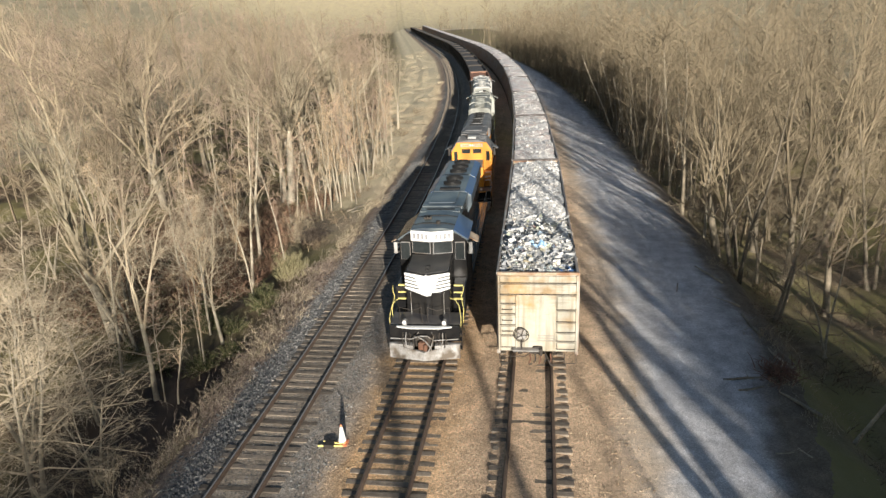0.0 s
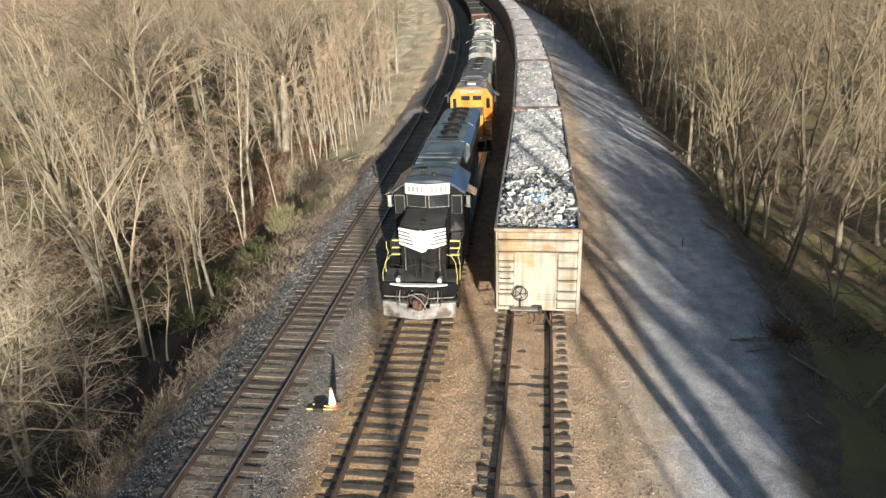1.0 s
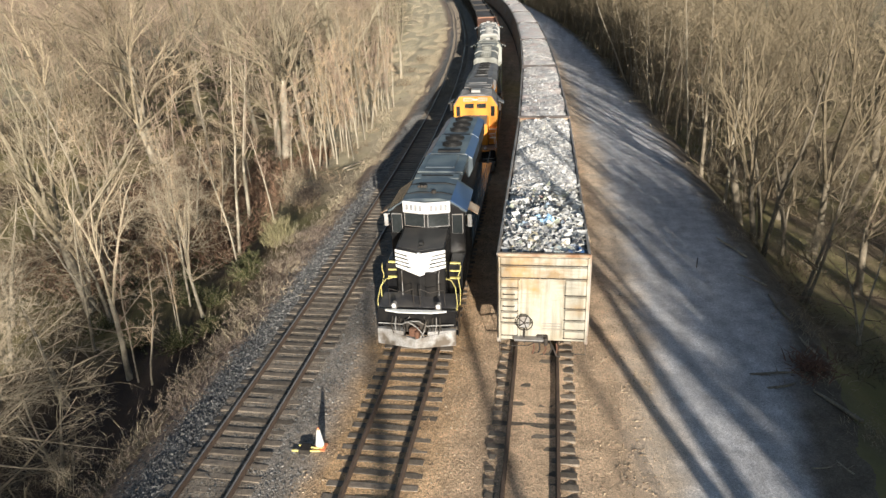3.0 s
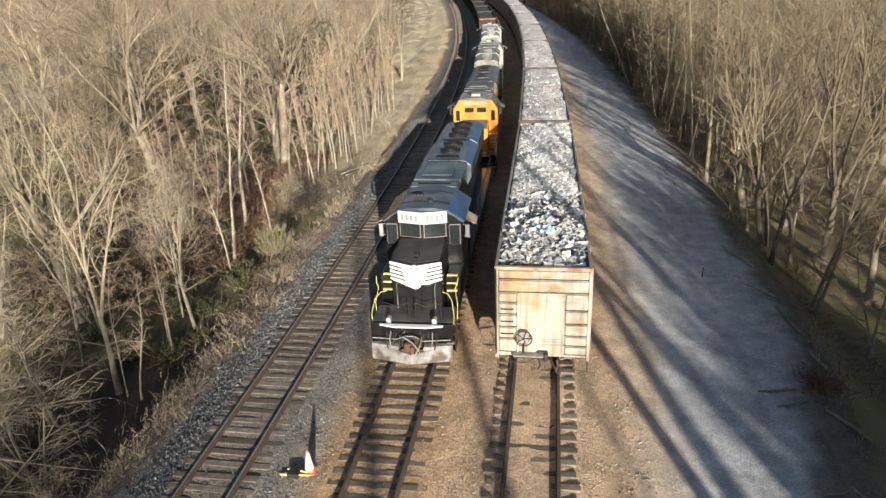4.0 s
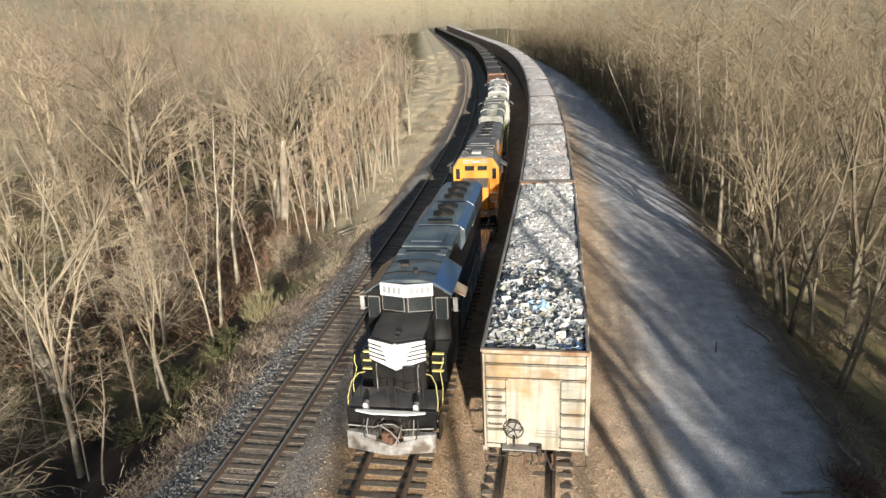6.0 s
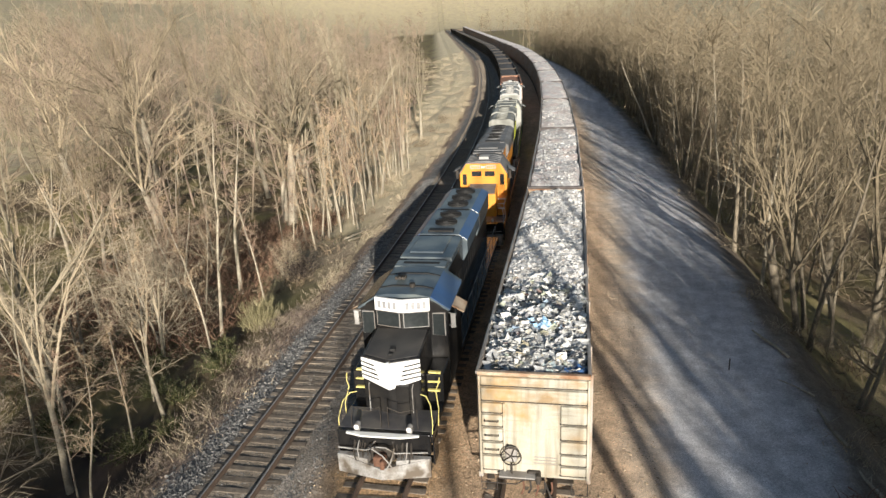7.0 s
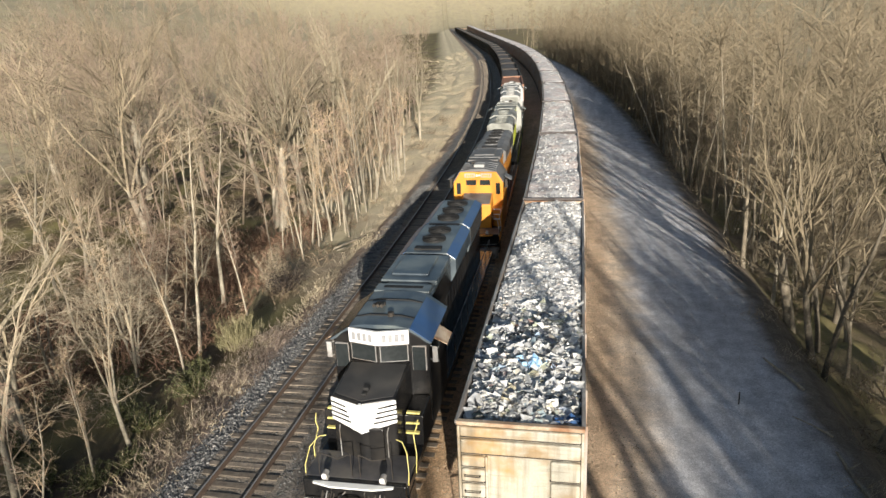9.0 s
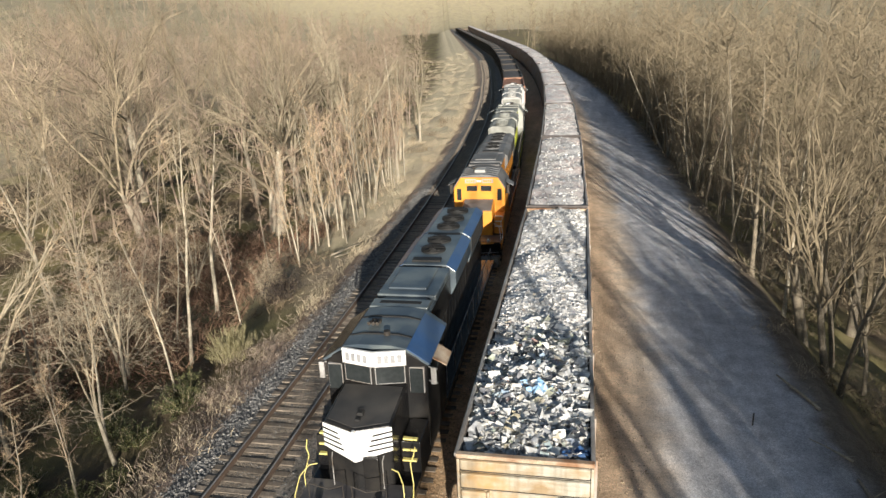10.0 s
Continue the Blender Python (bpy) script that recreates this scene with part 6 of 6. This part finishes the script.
BRUSH = [brush_proto(200 + k, 46, h, l, 0.012) for k, (h, l) in enumerate(((0.8, 0.8), (0.6, 1.1), (1.1, 0.6), (0.45, 1.6)))]
for side in (-1, 1):
    spots = []
    for k in range(620):
        y = 14 + 110 * rng.random() ** 1.4
        u = side * rng.uniform(14.6 if side < 0 else 10.8, 30 + 0.35 * y)
        if u < 0 and y < 44 and (u > -22 or rng.random() < 0.5):
            continue
        x = u - bend(y, 1.0 if u > 0 else 1.12)
        spots.append((rng.randrange(4), x, y, ground_z(x, y), rng.uniform(0, 6.28), rng.uniform(0.7, 1.5)))
    tiled("brushwood", BRUSH, spots, M_BRUSH, "tangled brown brushwood and dead stalks on the woodland floor", "brush")

spots = []
for k in range(330):
    y = rng.uniform(36, 66)
    u = rng.uniform(-36, -18.5)
    x = u - bend(y, 1.12)
    spots.append((rng.randrange(4), x, y, ground_z(x, y), rng.uniform(0, 6.28), rng.uniform(1.0, 2.4)))
tiled("russet_brush", BRUSH, spots, M_RUSSET, "reddish-brown dead brush under the bare trees", "brush")

GRASS = [brush_proto(300 + k, 60, h, 0.5, 0.008) for k, h in enumerate((0.55, 0.4, 0.7))]
spots = []
for k in range(420):
    y = 12 + 150 * rng.random() ** 1.3
    u = rng.gauss(-12.6, 0.5) if k % 5 else rng.gauss(10.3, 0.6)
    if -11.5 < u < 9.4:
        continue
    x = u - bend(y, 1.0 if u > 0 else 1.12)
    spots.append((rng.randrange(3), x, y, ground_z(x, y), rng.uniform(0, 6.28), rng.uniform(0.6, 1.25)))
bank = []
for k in range(190):
    y = rng.uniform(13, 40)
    u = rng.uniform(-14.3, -11.6)
    x = u - bend(y, 1.12)
    bank.append((rng.randrange(3), x, y, ground_z(x, y), rng.uniform(0, 6.28), rng.uniform(0.55, 1.1)))
tiled("bank_grass", GRASS, bank, M_BANKGRASS, "dull brown dead grass on the ditch bank", "grass")
for k in range(450):
    y = rng.uniform(62, 330)
    u = rng.uniform(-17.5 - 0.05 * y, -12.4)
    x = u - bend(y, 1.12)
    spots.append((rng.randrange(3), x, y, ground_z(x, y), rng.uniform(0, 6.28), rng.uniform(0.9, 1.6)))
tiled("dry_grass", GRASS, spots, M_DRYGRASS, "pale dry winter grass along the embankment", "grass")


# ---------------------------------------------------------------- evergreen bushes
def leafy_bush(label, x, y, size, m, tall, blade=False):
    r_ = random.Random(int(x * 7 + y))
    root = new("leafy_bush")
    tagged(root, label, "bush", "leafy bushes on the bank")
    sv, sf, lv, lf = [], [], [], []
    for k in range(46):
        az, up = r_.uniform(0, 6.28), r_.uniform(0.5, 1.4)
        d = Vector((math.cos(az) * math.cos(up), math.sin(az) * math.cos(up), math.sin(up) * tall))
        pts = wander(r_, Vector((r_.gauss(0, 0.2), r_.gauss(0, 0.2), -0.1)), d, size * r_.uniform(0.6, 1.1), 4, 0.15, 0.05)
        tube(sv, sf, pts, [0.02, 0.016, 0.012, 0.008, 0.004], 3)
        for j in range(60):
            t = r_.uniform(0.15, 1.0) * 4
            i = min(3, int(t))
            c = pts[i].lerp(pts[i + 1], t - i) + Vector((r_.gauss(0, 0.1), r_.gauss(0, 0.1), r_.gauss(0, 0.08))) * size * 0.6
            q = Euler((r_.uniform(-1, 1), r_.uniform(-1, 1), r_.uniform(0, 6.28))).to_matrix()
            s = r_.uniform(0.03, 0.07)
            o = len(lv)
            if blade:
                # slender upright shoots
                e = c + (d + Vector((r_.gauss(0, 0.25), r_.gauss(0, 0.25), 0.9))).normalized() * r_.uniform(0.25, 0.6)
                w_ = Vector((r_.gauss(0, 1), r_.gauss(0, 1), 0)).normalized() * 0.012
                lv.extend((tuple(c - w_), tuple(c + w_), tuple(e)))
                lf.append((o, o + 1, o + 2))
                continue
            lv.extend(tuple(c + q @ Vector(p)) for p in ((-s, 0, 0), (0, -s * 0.45, 0.01), (s, 0, 0), (0, s * 0.45, 0.01)))
            lf.append((o, o + 1, o + 2, o + 3))
    mesh("twig_frame", sv, sf, M_TWIG, root)
    mesh("foliage", lv, lf, m, root)
    root.location = (x, y, ground_z(x, y))
    return root


leafy_bush("pale olive upright bush on the embankment", -15.3, 38.6, 1.6, M_PALELEAF, 1.2, True)
for x, y, size in ((-15.5, 34.6, 1.3), (-16.6, 32.6, 1.2), (-16.1, 36.0, 1.1), (-17.0, 29.4, 1.1), (-15.9, 30.6, 0.9), (-18.6, 33.8, 1.2), (-19.6, 29.8, 1.3), (-22.3, 31.2, 1.2), (-24.6, 37.2, 1.3), (-20.4, 36.4, 1.0)):
    leafy_bush("low dark olive bush on the ditch bank", x, y, size, M_LEAF, 0.55)
leafy_bush("small green bush at the foot of bare trees", -23.2, 64.5, 1.6, M_LEAF, 0.9)
# made-up clumps that fill in for the shade under the brush
leafy_bush("dark leafy clump standing in for a shaded hollow beside the ballast", -16.4, 46.6, 1.9, M_SHADELEAF, 0.9)
leafy_bush("dark leafy clump standing in for a shaded hollow beside the ballast", -16.9, 48.4, 1.7, M_SHADELEAF, 0.8)


# ---------------------------------------------------------------- small things beside the tracks
def traffic_cone(x, y):
    root = new("traffic_cone")
    tagged(root, "orange and white traffic cone standing on ballast", "traffic cone")
    z = ground_z(x, y)
    part("base", boxed(-0.19, 0.19, -0.19, 0.19, 0.0, 0.04, 0.01), M_CONEORANGE, root)
    def ring(z0, z1, r0, r1, n=20):
        bm = bmesh.new()
        rod(bm, (0, 0, z0), (0, 0, z1), r0, n, r1)
        return bm
    part("body", ring(0.04, 0.74, 0.14, 0.03), M_CONEORANGE, root)
    part("collar", ring(0.12, 0.66, 0.1345, 0.0495), M_WHITE, root, "white reflective collar")
    root.location = (x, y, z)


traffic_cone(-6.32, 19.25)


def switch_rod(x, y):
    root = new("switch_rod")
    tagged(root, "yellow painted derail rods lying on ballast", "switch rod")
    bm = bmesh.new()
    rod(bm, (-0.75, 0.0, 0.07), (0.1, 0.06, 0.07), 0.03, 6)
    part("rod", bm, M_YELLOW, root)
    bm = bmesh.new()
    rod(bm, (-0.6, 0.2, 0.12), (0.05, 0.14, 0.10), 0.025, 6)
    part("rod", bm, M_YELLOW, root)
    part("block", boxed(-0.55, -0.2, -0.05, 0.3, -0.02, 0.14, 0.03), M_DARKSTEEL, root)
    root.location = (x, y, ground_z(x, y))


switch_rod(-6.35, 18.95)


def log(x, y, turn, length, r, m=None):
    r_ = random.Random(int(x * 31 + y * 17))
    v, f = [], []
    pts = wander(r_, Vector((-length / 2, 0, r)), Vector((1, 0, 0.01)), length, 5, 0.08, 0.0)
    pts = [Vector((p.x, p.y, max(r * 0.8, p.z * 0.6))) for p in pts]
    tube(v, f, pts, [r, r * 1.05, r * 0.9, r * 0.85, r * 0.75, r * 0.5], 7)
    f.append(tuple(range(6, -1, -1)))
    f.append(tuple(range(len(v) - 7, len(v))))
    for k in range(3):
        q = pts[1 + k]
        spike(v, f, q, q + Vector((r_.uniform(-0.4, 0.4), r_.uniform(-0.5, 0.5), r_.uniform(0.1, 0.4))), r * 0.35)
    ob = mesh("fallen_branch", v, f, m or M_BARK, smooth=True)
    ob.matrix_world = pose(x, y, ground_z(x, y) - 0.02, 0, 0, turn)
    return tagged(ob, "fallen weathered branch lying beside the gravel road", "branch", "fallen branches on the verge")


for row in [(9.5, 32.9, 118, 1.5, 0.04), (10.0, 27.3, 105, 1.3, 0.06), (8.2, 25.0, 8, 1.6, 0.05), (8.3, 24.3, 20, 1.1, 0.05), (8.3, 20.2, 5, 0.7, 0.03), (8.9, 20.3, 120, 0.6, 0.03), (9.6, 23.2, 130, 1.8, 0.07), (9.8, 30.2, 100, 2.2, 0.07),
            (9.4, 36.5, 105, 2.5, 0.06), (-12.8, 26.2, 60, 1.8, 0.05), (-13.0, 29.5, 100, 2.2, 0.05), (-15.0, 54.8, 60, 3.0, 0.06), (-14.4, 53.6, 50, 2.4, 0.05)]:
    log(*row)

# root heap on the verge
r_ = random.Random(91)
v, f = [], []
for k in range(150):
    a = Vector((r_.gauss(0, 0.35), r_.gauss(0, 0.4), r_.uniform(0, 0.3)))
    tube(v, f, wander(r_, a, Vector((r_.gauss(0, 1), r_.gauss(0, 1), r_.gauss(0.3, 0.5))), r_.uniform(0.25, 0.75), 3, 0.3, 0.0), [0.024, 0.02, 0.013, 0.006], 4)
heap = mesh("root_heap", v, f, M_ROOTS)
heap.location = (9.6, 25.4, ground_z(9.6, 25.4))
tagged(heap, "heap of reddish-brown tangled roots on the road verge", "root heap", kind="stuff")

# small marker stake on the road
st = part("marker_stake", boxed(-0.022, 0.022, -0.022, 0.022, -0.1, 0.5, 0.006), M_DARKSTEEL)
st.location = (7.2, 33.9, ground_z(7.2, 33.9))
tagged(st, "short dark wooden stake in the gravel road", "stake")


# ---------------------------------------------------------------- stones, then ties piece by piece
def stones(name, spots, material, label):
    r_ = random.Random(17)
    v, f = [], []
    for x, y, z, s in spots:
        o = len(v)
        a = r_.uniform(0, 6.28)
        c, k = math.cos(a), math.sin(a)
        for px, py, pz in ((1, 0, 0), (-0.4, 0.9, 0.1), (-0.6, -0.8, -0.1), (0.1, 0.1, 0.75), (0.5, -0.75, 0.15)):
            px, py, pz = (q * r_.uniform(0.7, 1.2) for q in (px, py, pz))
            v.append((x + (px * c - py * k) * s, y + (px * k + py * c) * s, z + pz * s))
        f.extend(((o, o + 1, o + 3), (o + 1, o + 2, o + 3), (o + 2, o + 4, o + 3), (o + 4, o, o + 3)))
    return tagged(mesh(name, v, f, material), label, "ballast stones", kind="stuff")


rng = random.Random(8)
grey, tan = [], []
for k in range(20000):
    y = 12 + 55 * rng.random() ** 1.5
    u = rng.uniform(-11.4, -6.5) if k % 2 else rng.gauss(-10.75, 0.42)
    x = u - bend(y, 1.12)
    grey.append((x, y, ground_z(x, y), rng.uniform(0.02, 0.04) if -10.3 < u < -7.5 else rng.uniform(0.022, 0.06) if k % 6 else rng.uniform(0.05, 0.085)))
for k in range(13000):
    y = 12 + 45 * rng.random() ** 1.4
    u = rng.uniform(-6.6, 4.0)
    x = u - bend(y, 1.0 if u > -2 else 1.12)
    tan.append((x, y, ground_z(x, y), rng.uniform(0.015, 0.03) if -5.7 < u < -2.9 or abs(u) < 1.4 else rng.uniform(0.02, 0.05)))
stones("ballast_stones", grey, M_STONE, "loose grey ballast stones on the track shoulder")
stones("ballast_stones", tan, M_TANSTONE, "loose tan and rusty ballast stones between tracks")

TIE_MESHES = []
for k in range(4):
    bm = boxed(-1.3, 1.3, -0.115, 0.115, -0.34, -0.165, 0.012)
    for w in bm.verts:
        w.co += Vector((rng.uniform(-0.02, 0.02), rng.uniform(-0.012, 0.012), rng.uniform(-0.012, 0.004)))
    ob = part("tie", bm, M_TIE)
    TIE_MESHES.append(ob.data)
    bpy.data.objects.remove(ob)
PLATE = part("tie_plate", boxed(-0.17, 0.17, -0.1, 0.1, -0.178, -0.158), M_RUST).data
bpy.data.objects.remove(bpy.data.objects["tie_plate"])
for t_, tr in TRACK_OBS.items():
    y, n, bm = -30.0, 0, bmesh.new()
    while y < 240:
        c, h = on_track(t_, y)
        m = pose(c + rng.uniform(-0.06, 0.06), y, rng.uniform(-0.012, 0.0), rng.uniform(-1, 1), 0, math.degrees(h) + rng.uniform(-1.2, 1.2))
        if 9 < y < 66:
            ob = new("tie", TIE_MESHES[n % 4])
            ob.parent = tr
            ob.matrix_world = m
        else:
            box(bm, -1.3, 1.3, -0.115, 0.115, -0.34, -0.165, 0, m)
        y += 0.53 + rng.uniform(-0.03, 0.03)
        n += 1
    tagged(part("far_ties", bm, M_TIE, tr), kind="stuff")
